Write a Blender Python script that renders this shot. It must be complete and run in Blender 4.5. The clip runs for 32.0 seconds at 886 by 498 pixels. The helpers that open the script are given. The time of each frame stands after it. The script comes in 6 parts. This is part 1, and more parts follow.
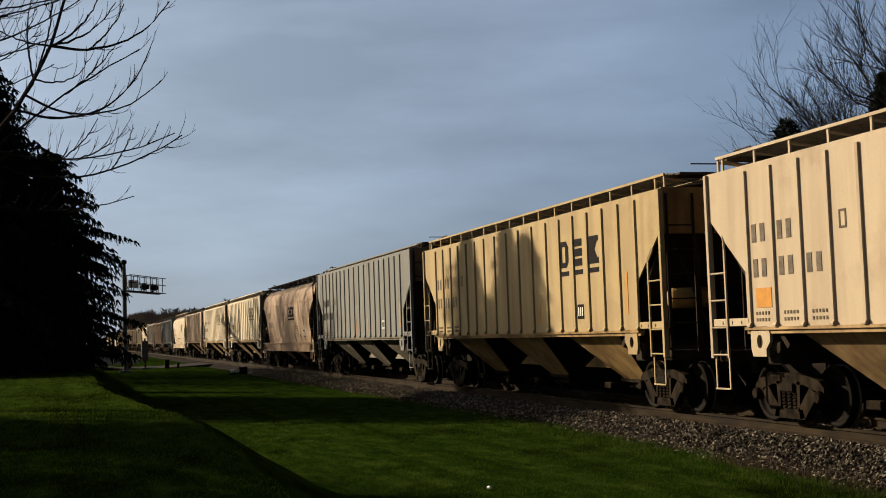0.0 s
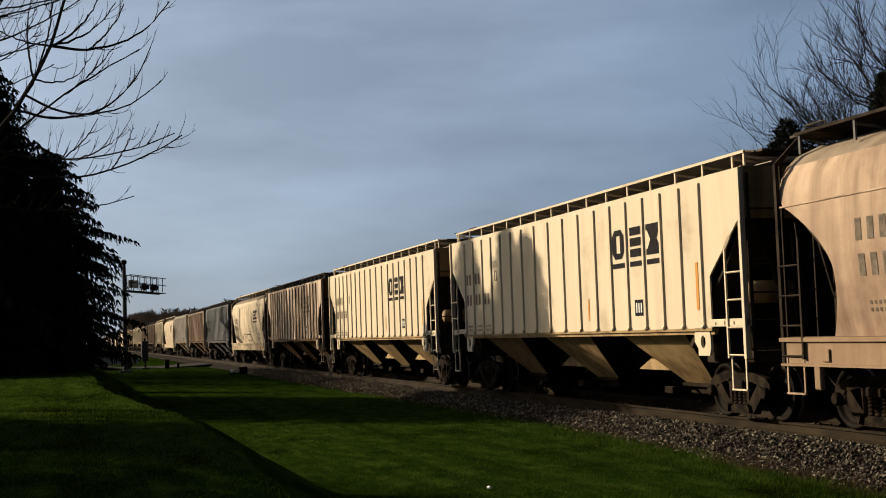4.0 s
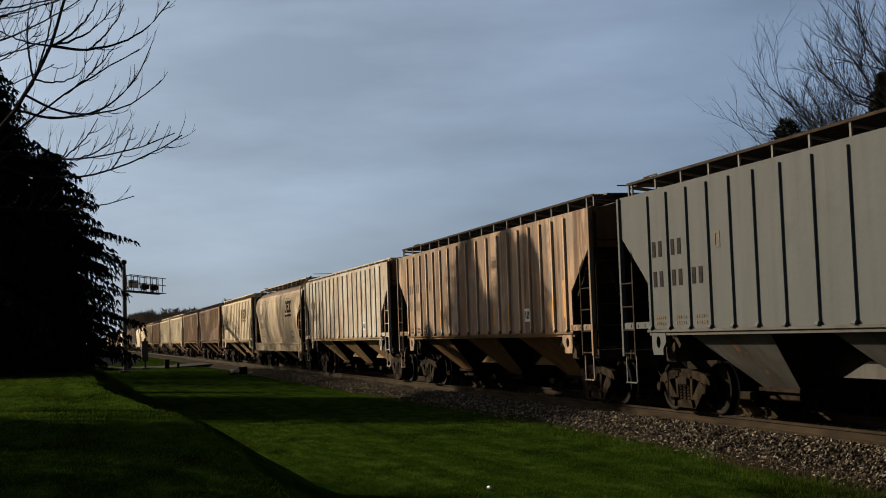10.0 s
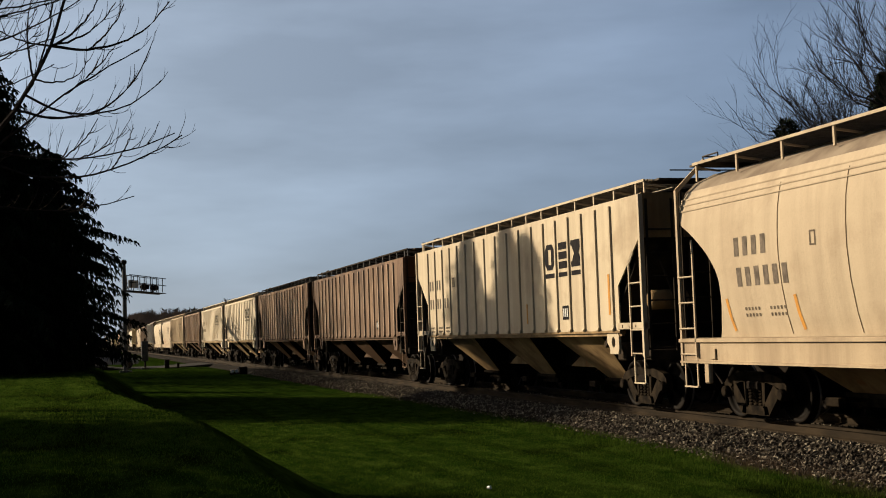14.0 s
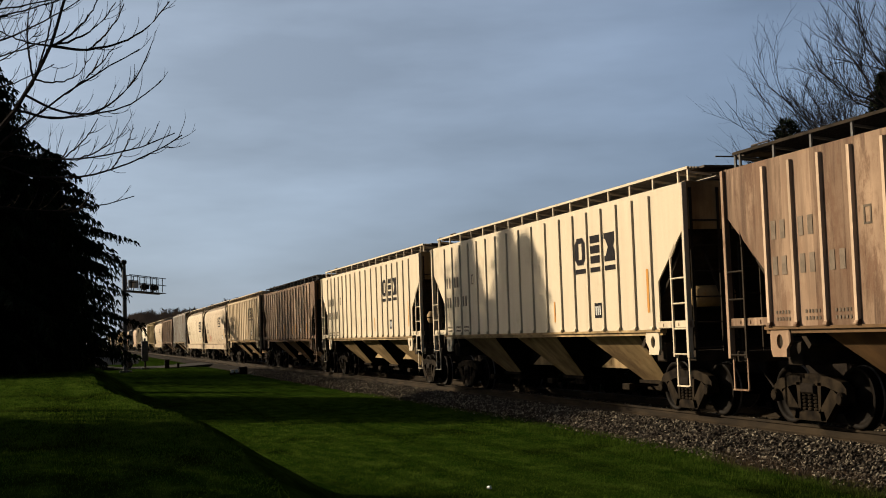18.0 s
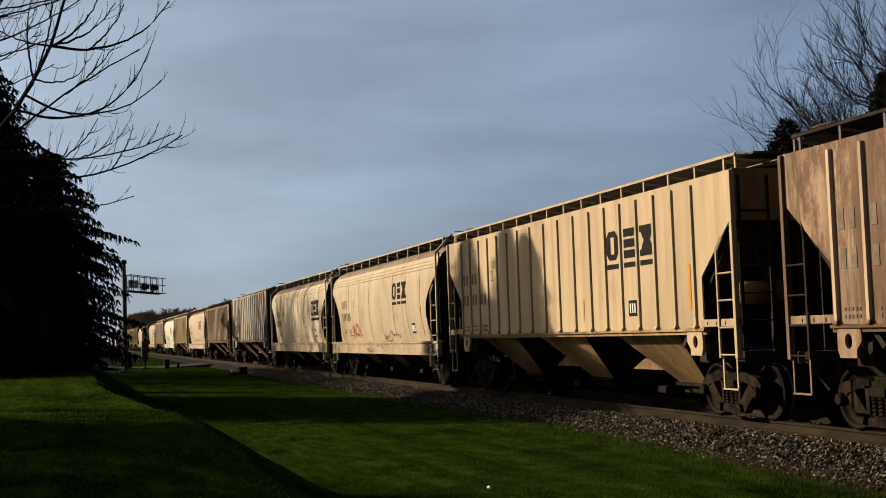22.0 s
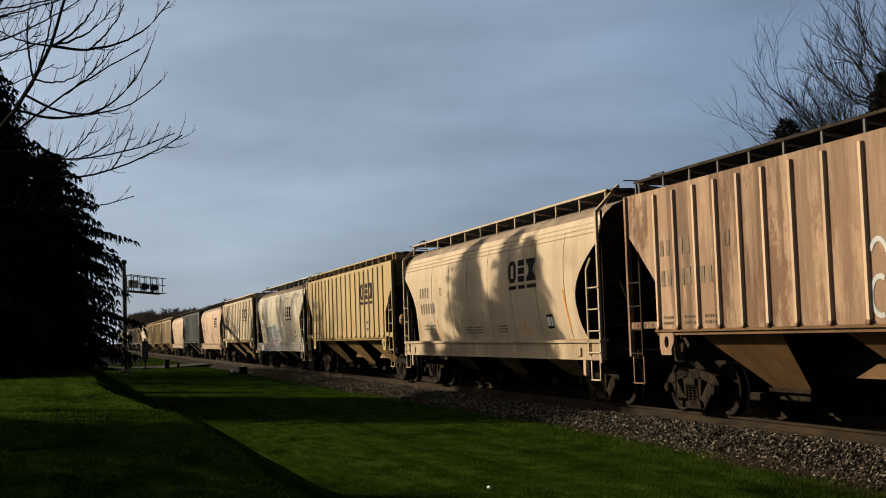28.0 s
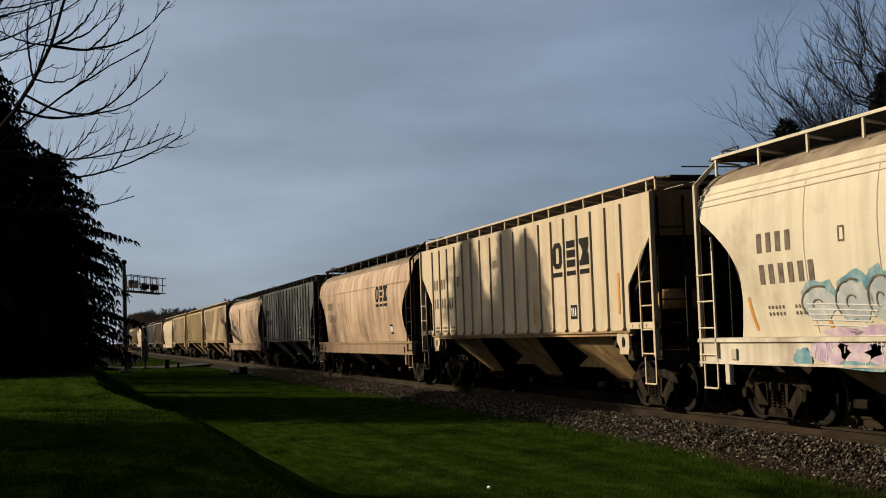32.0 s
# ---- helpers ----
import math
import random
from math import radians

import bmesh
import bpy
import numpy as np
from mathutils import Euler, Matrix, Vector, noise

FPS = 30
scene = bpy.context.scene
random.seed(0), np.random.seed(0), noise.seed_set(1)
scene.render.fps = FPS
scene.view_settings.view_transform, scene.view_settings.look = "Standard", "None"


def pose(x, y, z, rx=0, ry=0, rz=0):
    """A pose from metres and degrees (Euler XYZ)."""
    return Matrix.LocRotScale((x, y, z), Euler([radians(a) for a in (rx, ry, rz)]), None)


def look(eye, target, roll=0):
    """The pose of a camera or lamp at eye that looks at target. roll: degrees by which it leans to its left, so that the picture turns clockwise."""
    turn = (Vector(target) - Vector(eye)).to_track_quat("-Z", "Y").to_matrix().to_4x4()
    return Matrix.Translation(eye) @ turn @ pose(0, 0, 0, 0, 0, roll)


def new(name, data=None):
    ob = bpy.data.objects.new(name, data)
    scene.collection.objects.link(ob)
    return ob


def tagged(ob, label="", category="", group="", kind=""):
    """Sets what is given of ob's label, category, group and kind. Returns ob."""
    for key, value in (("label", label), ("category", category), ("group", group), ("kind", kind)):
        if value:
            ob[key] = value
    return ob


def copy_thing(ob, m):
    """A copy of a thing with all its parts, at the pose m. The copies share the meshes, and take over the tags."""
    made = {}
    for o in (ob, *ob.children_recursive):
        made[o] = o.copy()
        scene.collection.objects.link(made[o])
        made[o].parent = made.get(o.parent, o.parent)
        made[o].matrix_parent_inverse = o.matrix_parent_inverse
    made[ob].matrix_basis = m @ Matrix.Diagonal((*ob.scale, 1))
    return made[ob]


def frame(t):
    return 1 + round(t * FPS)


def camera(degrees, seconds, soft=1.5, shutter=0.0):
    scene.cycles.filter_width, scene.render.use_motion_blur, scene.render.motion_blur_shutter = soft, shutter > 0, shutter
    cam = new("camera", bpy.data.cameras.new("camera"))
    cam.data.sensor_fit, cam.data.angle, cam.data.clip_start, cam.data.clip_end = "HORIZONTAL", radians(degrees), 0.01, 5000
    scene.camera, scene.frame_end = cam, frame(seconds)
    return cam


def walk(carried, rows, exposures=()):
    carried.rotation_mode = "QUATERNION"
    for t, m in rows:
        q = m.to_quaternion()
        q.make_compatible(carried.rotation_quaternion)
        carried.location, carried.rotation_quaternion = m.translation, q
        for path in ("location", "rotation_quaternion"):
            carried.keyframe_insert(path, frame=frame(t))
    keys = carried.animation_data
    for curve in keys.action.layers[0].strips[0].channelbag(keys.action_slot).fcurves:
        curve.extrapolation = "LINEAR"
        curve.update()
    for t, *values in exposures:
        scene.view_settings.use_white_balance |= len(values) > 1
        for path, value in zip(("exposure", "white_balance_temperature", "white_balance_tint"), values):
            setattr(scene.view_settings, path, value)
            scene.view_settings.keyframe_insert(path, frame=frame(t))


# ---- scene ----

SECONDS = 32.0
SPEED = 13.615            # train, metres a second, towards -y
TRACK_X = 11.68           # centre line of the track; rail tops at z = 0
EYE = Vector((0.0, 0.0, 1.62))
YAW, PITCH, ROLL = 0.2833, 0.0657, -1.977

cam = camera(38.6, SECONDS, soft=1.0)
AIM = EYE + Vector((math.sin(YAW) * math.cos(PITCH), math.cos(YAW) * math.cos(PITCH), math.sin(PITCH))) * 20
walk(cam, [(0.0, look(EYE, AIM, ROLL)), (SECONDS, look(EYE, AIM, ROLL))], exposures=[(0.0, 1.0), (31.0, 1.0), (31.6, 0.87), (SECONDS, 0.8)])

# ---- world and sun ----
SUN_ELEV = radians(20.0)
SUN_FROM = Vector((-0.66, 0.75, 0.0)).normalized()      # ground direction towards the sun


def build_world():
    w = bpy.data.worlds.new("sky")
    scene.world = w
    w.use_nodes = True
    nt = w.node_tree
    nt.nodes.clear()
    out = nt.nodes.new("ShaderNodeOutputWorld")
    bg = nt.nodes.new("ShaderNodeBackground")
    bg.inputs["Strength"].default_value = 0.055
    sky = nt.nodes.new("ShaderNodeTexSky")
    sky.sky_type = "NISHITA"
    sky.sun_disc = False
    sky.sun_elevation = SUN_ELEV
    sky.sun_rotation = math.atan2(SUN_FROM.x, SUN_FROM.y)
    sky.air_density, sky.dust_density, sky.ozone_density = 1.0, 0.4, 3.0
    tc = nt.nodes.new("ShaderNodeTexCoord")
    mp = nt.nodes.new("ShaderNodeMapping")
    mp.inputs["Scale"].default_value = (1.7, 1.7, 7.0)
    mp.inputs["Rotation"].default_value = (radians(5), radians(-9), 0)
    nz = nt.nodes.new("ShaderNodeTexNoise")
    nz.inputs["Scale"].default_value = 1.7
    nz.inputs["Detail"].default_value = 5.0
    nz.inputs["Roughness"].default_value = 0.52
    ramp = nt.nodes.new("ShaderNodeValToRGB")
    ramp.color_ramp.elements[0].position, ramp.color_ramp.elements[0].color = 0.36, (0, 0, 0, 1)
    ramp.color_ramp.elements[1].position, ramp.color_ramp.elements[1].color = 0.70, (1, 1, 1, 1)
    ln = nt.links.new
    split = nt.nodes.new("ShaderNodeSeparateXYZ")
    ln(tc.outputs["Generated"], split.inputs[0])
    rise = nt.nodes.new("ShaderNodeMapRange")
    rise.inputs["From Min"].default_value, rise.inputs["From Max"].default_value = 0.0, 0.34
    ln(split.outputs["Z"], rise.inputs["Value"])
    veil = nt.nodes.new("ShaderNodeMix")                 # high thin overcast, paler towards the horizon
    veil.data_type = "RGBA"
    veil.inputs[6].default_value = (1.56, 2.1, 2.92, 1)
    veil.inputs[7].default_value = (1.62, 2.18, 3.2, 1)
    ln(rise.outputs["Result"], veil.inputs[0])
    high = nt.nodes.new("ShaderNodeMapRange")            # deeper blue towards the zenith
    high.inputs["From Min"].default_value, high.inputs["From Max"].default_value = 0.27, 0.5
    ln(split.outputs["Z"], high.inputs["Value"])
    deep = nt.nodes.new("ShaderNodeMix")
    deep.data_type = "RGBA"
    deep.inputs[7].default_value = (0.16, 0.24, 0.46, 1)
    ln(high.outputs["Result"], deep.inputs[0])
    ln(veil.outputs[2], deep.inputs[6])
    towards_sun = nt.nodes.new("ShaderNodeVectorMath")   # paler round the sun
    towards_sun.operation = "DOT_PRODUCT"
    towards_sun.inputs[1].default_value = (SUN_FROM.x * math.cos(SUN_ELEV), SUN_FROM.y * math.cos(SUN_ELEV), math.sin(SUN_ELEV))
    ln(tc.outputs["Generated"], towards_sun.inputs[0])
    near_sun = nt.nodes.new("ShaderNodeMapRange")
    near_sun.inputs["From Min"].default_value, near_sun.inputs["From Max"].default_value = 0.35, 1.0
    near_sun.inputs["To Max"].default_value = 0.95
    ln(towards_sun.outputs["Value"], near_sun.inputs["Value"])
    pale = nt.nodes.new("ShaderNodeMix")
    pale.data_type = "RGBA"
    pale.inputs[7].default_value = (4.4, 5.1, 6.0, 1)
    ln(near_sun.outputs["Result"], pale.inputs[0])
    ln(deep.outputs[2], pale.inputs[6])
    halo = nt.nodes.new("ShaderNodeMapRange")            # warm aureole of the veiled sun
    halo.interpolation_type = "SMOOTHERSTEP"
    halo.inputs["From Min"].default_value, halo.inputs["From Max"].default_value = 0.78, 1.0
    ln(towards_sun.outputs["Value"], halo.inputs["Value"])
    glow = nt.nodes.new("ShaderNodeMix")
    glow.data_type = "RGBA"
    glow.inputs[7].default_value = (23.0, 19.0, 14.5, 1)
    ln(halo.outputs["Result"], glow.inputs[0])
    ln(pale.outputs[2], glow.inputs[6])
    cloud = nt.nodes.new("ShaderNodeMapRange")           # thicker and thinner streaks in it
    cloud.inputs["To Min"].default_value, cloud.inputs["To Max"].default_value = 0.9, 1.42
    streaked = nt.nodes.new("ShaderNodeVectorMath")
    streaked.operation = "SCALE"
    turned = nt.nodes.new("ShaderNodeMapRange")          # dimmer on the side away from the sun
    turned.inputs["From Min"].default_value, turned.inputs["From Max"].default_value = -0.6, 0.22
    turned.inputs["To Min"].default_value, turned.inputs["To Max"].default_value = 0.35, 1.0
    ln(towards_sun.outputs["Value"], turned.inputs["Value"])
    dimmed = nt.nodes.new("ShaderNodeVectorMath")
    dimmed.operation = "SCALE"
    ln(turned.outputs["Result"], dimmed.inputs["Scale"])
    mix = nt.nodes.new("ShaderNodeMix")
    mix.data_type = "RGBA"
    mix.inputs[0].default_value = 0.9
    ln(tc.outputs["Generated"], mp.inputs["Vector"])
    ln(mp.outputs[0], nz.inputs["Vector"])
    ln(nz.outputs["Fac"], ramp.inputs[0])
    ln(ramp.outputs[0], cloud.inputs["Value"])
    ln(glow.outputs[2], streaked.inputs[0])
    ln(cloud.outputs["Result"], streaked.inputs["Scale"])
    ln(sky.outputs[0], mix.inputs[6])
    ln(streaked.outputs[0], mix.inputs[7])
    ln(mix.outputs[2], dimmed.inputs[0])
    ln(dimmed.outputs[0], bg.inputs["Color"])
    ln(bg.outputs[0], out.inputs["Surface"])
    lamp = bpy.data.lights.new("sun", "SUN")
    lamp.energy, lamp.angle, lamp.color = 5.0, radians(0.53), (1.0, 0.83, 0.60)
    ob = new("sun", lamp)
    towards = SUN_FROM * math.cos(SUN_ELEV) + Vector((0, 0, math.sin(SUN_ELEV)))
    ob.matrix_world = look(towards * 300, (0, 0, 0))


build_world()

# ---- materials ----


def nodes_of(name):
    m = bpy.data.materials.new(name)
    m.use_nodes = True
    nt = m.node_tree
    bsdf = nt.nodes["Principled BSDF"]
    return m, nt, bsdf


def noise_node(nt, scale, detail=4.0, stretch=(1, 1, 1), coords="Object", rough=0.55, vary=False):
    tc = nt.nodes.new("ShaderNodeTexCoord")
    mp = nt.nodes.new("ShaderNodeMapping")
    mp.inputs["Scale"].default_value = stretch
    nz = nt.nodes.new("ShaderNodeTexNoise")
    nz.inputs["Scale"].default_value = scale
    nz.inputs["Detail"].default_value = detail
    nz.inputs["Roughness"].default_value = rough
    nt.links.new(tc.outputs[coords], mp.inputs["Vector"])
    nt.links.new(mp.outputs[0], nz.inputs["Vector"])
    if vary:
        nz.noise_dimensions = "4D"
        oi = nt.nodes.new("ShaderNodeObjectInfo")
        k = nt.nodes.new("ShaderNodeMath")
        k.operation = "MULTIPLY"
        k.inputs[1].default_value = 37.0
        nt.links.new(oi.outputs["Random"], k.inputs[0])
        nt.links.new(k.outputs[0], nz.inputs["W"])
    return nz


def ramp_node(nt, src, lo, hi):
    r = nt.nodes.new("ShaderNodeMapRange")
    r.inputs["From Min"].default_value, r.inputs["From Max"].default_value = lo, hi
    nt.links.new(src, r.inputs["Value"])
    return r.outputs["Result"]


def mix_color(nt, fac, a, b):
    mx = nt.nodes.new("ShaderNodeMix")
    mx.data_type = "RGBA"
    if isinstance(fac, float):
        mx.inputs[0].default_value = fac
    else:
        nt.links.new(fac, mx.inputs[0])
    for slot, c in ((6, a), (7, b)):
        if isinstance(c, tuple):
            mx.inputs[slot].default_value = (*c, 1)
        else:
            nt.links.new(c, mx.inputs[slot])
    return mx.outputs[2]


def bump_node(nt, src, bsdf, strength, distance):
    b = nt.nodes.new("ShaderNodeBump")
    b.inputs["Strength"].default_value = strength
    b.inputs["Distance"].default_value = distance
    nt.links.new(src, b.inputs["Height"])
    nt.links.new(b.outputs[0], bsdf.inputs["Normal"])


def plain(name, a, b=None, scale=6.0, rough=0.7, metal=0.0, bump=0.0, dist=0.02, coords="Object", stretch=(1, 1, 1), vary=False, detail=5.0):
    m, nt, bsdf = nodes_of(name)
    b = b or tuple(c * 0.72 for c in a)
    nz = noise_node(nt, scale, detail, stretch, coords, vary=vary)
    nt.links.new(mix_color(nt, ramp_node(nt, nz.outputs["Fac"], 0.35, 0.65), a, b), bsdf.inputs["Base Color"])
    bsdf.inputs["Roughness"].default_value, bsdf.inputs["Metallic"].default_value = rough, metal
    bsdf.inputs["Specular IOR Level"].default_value = 0.5 if rough < 0.5 else 0.015
    if bump:
        bump_node(nt, nz.outputs["Fac"], bsdf, bump, dist)
    return m


def car_paint(name, base, dirt=(0.16, 0.11, 0.07), amount=0.35, rust=0.0, streak=0.4, worn=None, bloom=(0.17, 0.075, 0.03)):
    """Weathered freight-car paint: broad stains, rain streaks down the side, fine speckle, rust bloom."""
    m, nt, bsdf = nodes_of(name)
    broad = noise_node(nt, 0.7, 8, (1, 1, 1.1), rough=0.62, vary=True)
    down = noise_node(nt, 2.6, 5, (1, 1.3, 0.11), rough=0.6, vary=True)
    panel = noise_node(nt, 1.0, 2, (0.2, 1.5, 0.22), vary=True)
    fine = noise_node(nt, 38.0, 4)
    c1 = mix_color(nt, ramp_node(nt, broad.outputs["Fac"], 0.62 - 0.4 * amount, 0.95 - 0.35 * amount), base, dirt)
    k = nt.nodes.new("ShaderNodeMath")
    k.operation = "MULTIPLY"
    k.inputs[1].default_value = streak
    nt.links.new(ramp_node(nt, down.outputs["Fac"], 0.5 if worn else 0.44, 0.58 if worn else 0.66), k.inputs[0])
    k3 = nt.nodes.new("ShaderNodeMath")
    k3.operation = "MULTIPLY"
    k3.inputs[1].default_value = min(0.9, streak * 1.1)
    nt.links.new(ramp_node(nt, panel.outputs["Fac"], 0.43 if worn else 0.46, 0.6 if worn else 0.66), k3.inputs[0])
    keep = 0.25 if worn else 0.45
    c1 = mix_color(nt, k3.outputs[0], c1, tuple(keep * a + (1 - keep) * b for a, b in zip(base, dirt)))
    c2 = mix_color(nt, k.outputs[0], c1, tuple(c * 0.8 for c in dirt))
    if worn:
        faded = noise_node(nt, 1.3, 8, (0.4, 1.2, 0.55), rough=0.74, vary=True)
        c2 = mix_color(nt, ramp_node(nt, faded.outputs["Fac"], 0.48, 0.56), c2, worn)
        narrow = noise_node(nt, 2.6, 7, (1, 2.6, 0.26), rough=0.7, vary=True)
        k4 = nt.nodes.new("ShaderNodeMath")
        k4.operation = "MULTIPLY"
        k4.inputs[1].default_value = 0.62
        nt.links.new(ramp_node(nt, narrow.outputs["Fac"], 0.51, 0.6), k4.inputs[0])
        c2 = mix_color(nt, k4.outputs[0], c2, tuple(c * 1.15 for c in dirt))
        # each panel between two ribs has faded in its own way
        tc = nt.nodes.new("ShaderNodeTexCoord")
        sp = nt.nodes.new("ShaderNodeSeparateXYZ")
        nt.links.new(tc.outputs["Object"], sp.inputs[0])
        step = nt.nodes.new("ShaderNodeMath")
        step.operation = "SNAP"
        step.inputs[1].default_value = 0.79
        nt.links.new(sp.outputs["Y"], step.inputs[0])
        own = nt.nodes.new("ShaderNodeObjectInfo")
        shifted = nt.nodes.new("ShaderNodeMath")
        nt.links.new(step.outputs[0], shifted.inputs[0])
        nt.links.new(own.outputs["Random"], shifted.inputs[1])
        chance = nt.nodes.new("ShaderNodeTexWhiteNoise")
        chance.noise_dimensions = "1D"
        nt.links.new(shifted.outputs[0], chance.inputs["W"])
        k5 = nt.nodes.new("ShaderNodeMath")
        k5.operation = "MULTIPLY"
        k5.inputs[1].default_value = 0.5
        nt.links.new(ramp_node(nt, chance.outputs["Value"], 0.5, 1.0), k5.inputs[0])
        c2 = mix_color(nt, k5.outputs[0], c2, tuple(min(0.6, c * 1.15) for c in base))
        k6 = nt.nodes.new("ShaderNodeMath")
        k6.operation = "MULTIPLY"
        k6.inputs[1].default_value = 0.45
        nt.links.new(ramp_node(nt, chance.outputs["Value"], 0.35, 0.0), k6.inputs[0])
        c2 = mix_color(nt, k6.outputs[0], c2, tuple(c * 1.3 for c in dirt))
    if rust > 0:
        spots = noise_node(nt, 2.3, 8, (1, 1, 0.6), rough=0.7, vary=True)
        c2 = mix_color(nt, ramp_node(nt, spots.outputs["Fac"], 0.78 - 0.3 * rust, 0.86 - 0.25 * rust), c2, bloom)
    k2 = nt.nodes.new("ShaderNodeMath")
    k2.operation = "MULTIPLY"
    k2.inputs[1].default_value = 0.25
    nt.links.new(ramp_node(nt, fine.outputs["Fac"], 0.5, 0.75), k2.inputs[0])
    c3 = mix_color(nt, k2.outputs[0], c2, tuple(c * 0.6 for c in base))
    nt.links.new(c3, bsdf.inputs["Base Color"])
    bsdf.inputs["Roughness"].default_value = 0.7
    bsdf.inputs["Specular IOR Level"].default_value = 0.04
    dent = nt.nodes.new("ShaderNodeMath")
    dent.operation = "ADD"
    nt.links.new(broad.outputs["Fac"], dent.inputs[0])
    nt.links.new(panel.outputs["Fac"], dent.inputs[1])
    bump_node(nt, dent.outputs[0], bsdf, 0.5, 0.045)
    return m


PAINT = {
    "tan": car_paint("tan_paint", (0.305, 0.232, 0.119), amount=0.26, streak=0.34),
    "oldtan": car_paint("old_tan_paint", (0.37, 0.284, 0.178), amount=0.2, rust=0.15, streak=0.4),
    "cream": car_paint("cream_paint", (0.455, 0.39, 0.285), amount=0.12, streak=0.12),
    "ivory": car_paint("ivory_paint", (0.41, 0.345, 0.245), amount=0.27, streak=0.28),
    "beige": car_paint("beige_paint", (0.352, 0.286, 0.2), amount=0.26, streak=0.26),
    "white": car_paint("white_paint", (0.45, 0.412, 0.32), amount=0.2, streak=0.2),
    "grey": car_paint("grey_paint", (0.145, 0.15, 0.145), (0.085, 0.062, 0.043), amount=0.13, rust=0.26, streak=0.26),
    "slate": car_paint("slate_paint", (0.056, 0.062, 0.064), (0.032, 0.033, 0.032), amount=0.15, streak=0.2),
    "palegrey": car_paint("pale_grey_paint", (0.30, 0.30, 0.275), (0.17, 0.115, 0.07), amount=0.5, rust=0.93, streak=0.45, bloom=(0.16, 0.088, 0.045)),
    "rust": car_paint("rust_brown_paint", (0.45, 0.36, 0.275), (0.062, 0.038, 0.025), amount=0.42, rust=0.35, streak=0.6, worn=(0.14, 0.10, 0.075)),
    "russet": car_paint("russet_paint", (0.255, 0.178, 0.12), (0.055, 0.03, 0.018), amount=0.4, rust=0.4, streak=0.75, worn=(0.10, 0.086, 0.075)),
    "brown": car_paint("grimy_brown_paint", (0.27, 0.185, 0.122), (0.055, 0.03, 0.018), amount=0.4, rust=0.3, streak=0.65, worn=(0.115, 0.066, 0.04)),
    "maroon": car_paint("maroon_paint", (0.17, 0.108, 0.07), (0.045, 0.026, 0.018), amount=0.42, rust=0.25, streak=0.55, worn=(0.062, 0.038, 0.026)),
    "olive": car_paint("olive_tan_paint", (0.295, 0.224, 0.109), amount=0.25, streak=0.3),
    "pink": car_paint("dusty_beige_paint", (0.375, 0.278, 0.195), (0.115, 0.07, 0.048), amount=0.5, rust=0.55, streak=0.5, bloom=(0.2, 0.125, 0.085)),
}
GRIMY = {k: car_paint(k + "_grimed_underside", (c[0] * (0.5 if k in ("rust", "russet", "brown", "maroon") else 0.98), c[1] * (0.46 if k in ("rust", "russet", "brown", "maroon") else 0.94), c[2] * (0.39 if k in ("rust", "russet", "brown", "maroon") else 0.86)), (0.03, 0.029, 0.026) if k in ("slate", "grey") else (0.06, 0.036, 0.019), amount=0.62, rust=0.62, streak=0.55) for k, c in (
    ("ivory", (0.33, 0.235, 0.125)), ("tan", (0.33, 0.225, 0.10)), ("oldtan", (0.34, 0.235, 0.12)), ("cream", (0.36, 0.265, 0.14)), ("beige", (0.32, 0.225, 0.125)), ("white", (0.36, 0.29, 0.19)),
    ("grey", (0.21, 0.195, 0.16)), ("slate", (0.07, 0.072, 0.075)), ("palegrey", (0.26, 0.19, 0.11)), ("rust", (0.26, 0.16, 0.08)), ("russet", (0.26, 0.155, 0.075)), ("brown", (0.25, 0.155, 0.08)),
    ("maroon", (0.13, 0.075, 0.045)), ("olive", (0.32, 0.23, 0.095)), ("pink", (0.28, 0.19, 0.115)))}
SILL = {k: car_paint(k + "_sill_paint", c, (0.12, 0.078, 0.05), amount=0.3, rust=0.22, streak=0.35) for k, c in (
    ("ivory", (0.33, 0.265, 0.18)), ("beige", (0.325, 0.255, 0.17)), ("white", (0.45, 0.415, 0.34)), ("pink", (0.21, 0.145, 0.092)))}
SEAM = plain("grimy_seam", (0.16, 0.115, 0.07), (0.085, 0.06, 0.036), 1.1, 0.85)
# worn paint, paler than the panels: the ribs' sunlit faces are put into it
RIB_LIGHT = car_paint("worn_sunlit_rib_paint", (0.42, 0.31, 0.215), (0.08, 0.05, 0.032), amount=0.3, rust=0.2, streak=0.5)
# near black for grime, and for shade put into the hopper slopes' colour
STEEL_DARK = plain("grimy_shaded_steel", (0.016, 0.012, 0.009), (0.007, 0.0055, 0.0045), 9, 0.75, 0.0, 0.3)
TRUCK_STEEL = plain("dusty_cast_steel", (0.021, 0.0153, 0.0096), (0.004, 0.003, 0.0022), 5, 0.8, 0.0, 0.4)
WHEEL_STEEL = plain("wheel_steel", (0.0075, 0.0055, 0.004), (0.0025, 0.002, 0.0016), 7, 0.6, 0.0, 0.2)
TREAD = plain("polished_tread", (0.16, 0.145, 0.13), (0.1, 0.09, 0.08), 20, 0.5, 0.6)
LETTER = plain("worn_lettering", (0.075, 0.062, 0.05), (0.14, 0.115, 0.09), 9, 0.8)
BLACK = plain("black_lettering", (0.009, 0.009, 0.012), (0.02, 0.018, 0.017), 14, 0.9)
ORANGE = plain("orange_marking", (0.42, 0.20, 0.045), (0.34, 0.17, 0.05), 9, 0.7)
WHITE_MARK = plain("white_marking", (0.5, 0.5, 0.48), (0.4, 0.4, 0.38), 9, 0.7)
WORN_LETTER = plain("ghosted_lettering", (0.10, 0.08, 0.06), (0.16, 0.125, 0.095), 7, 0.8)
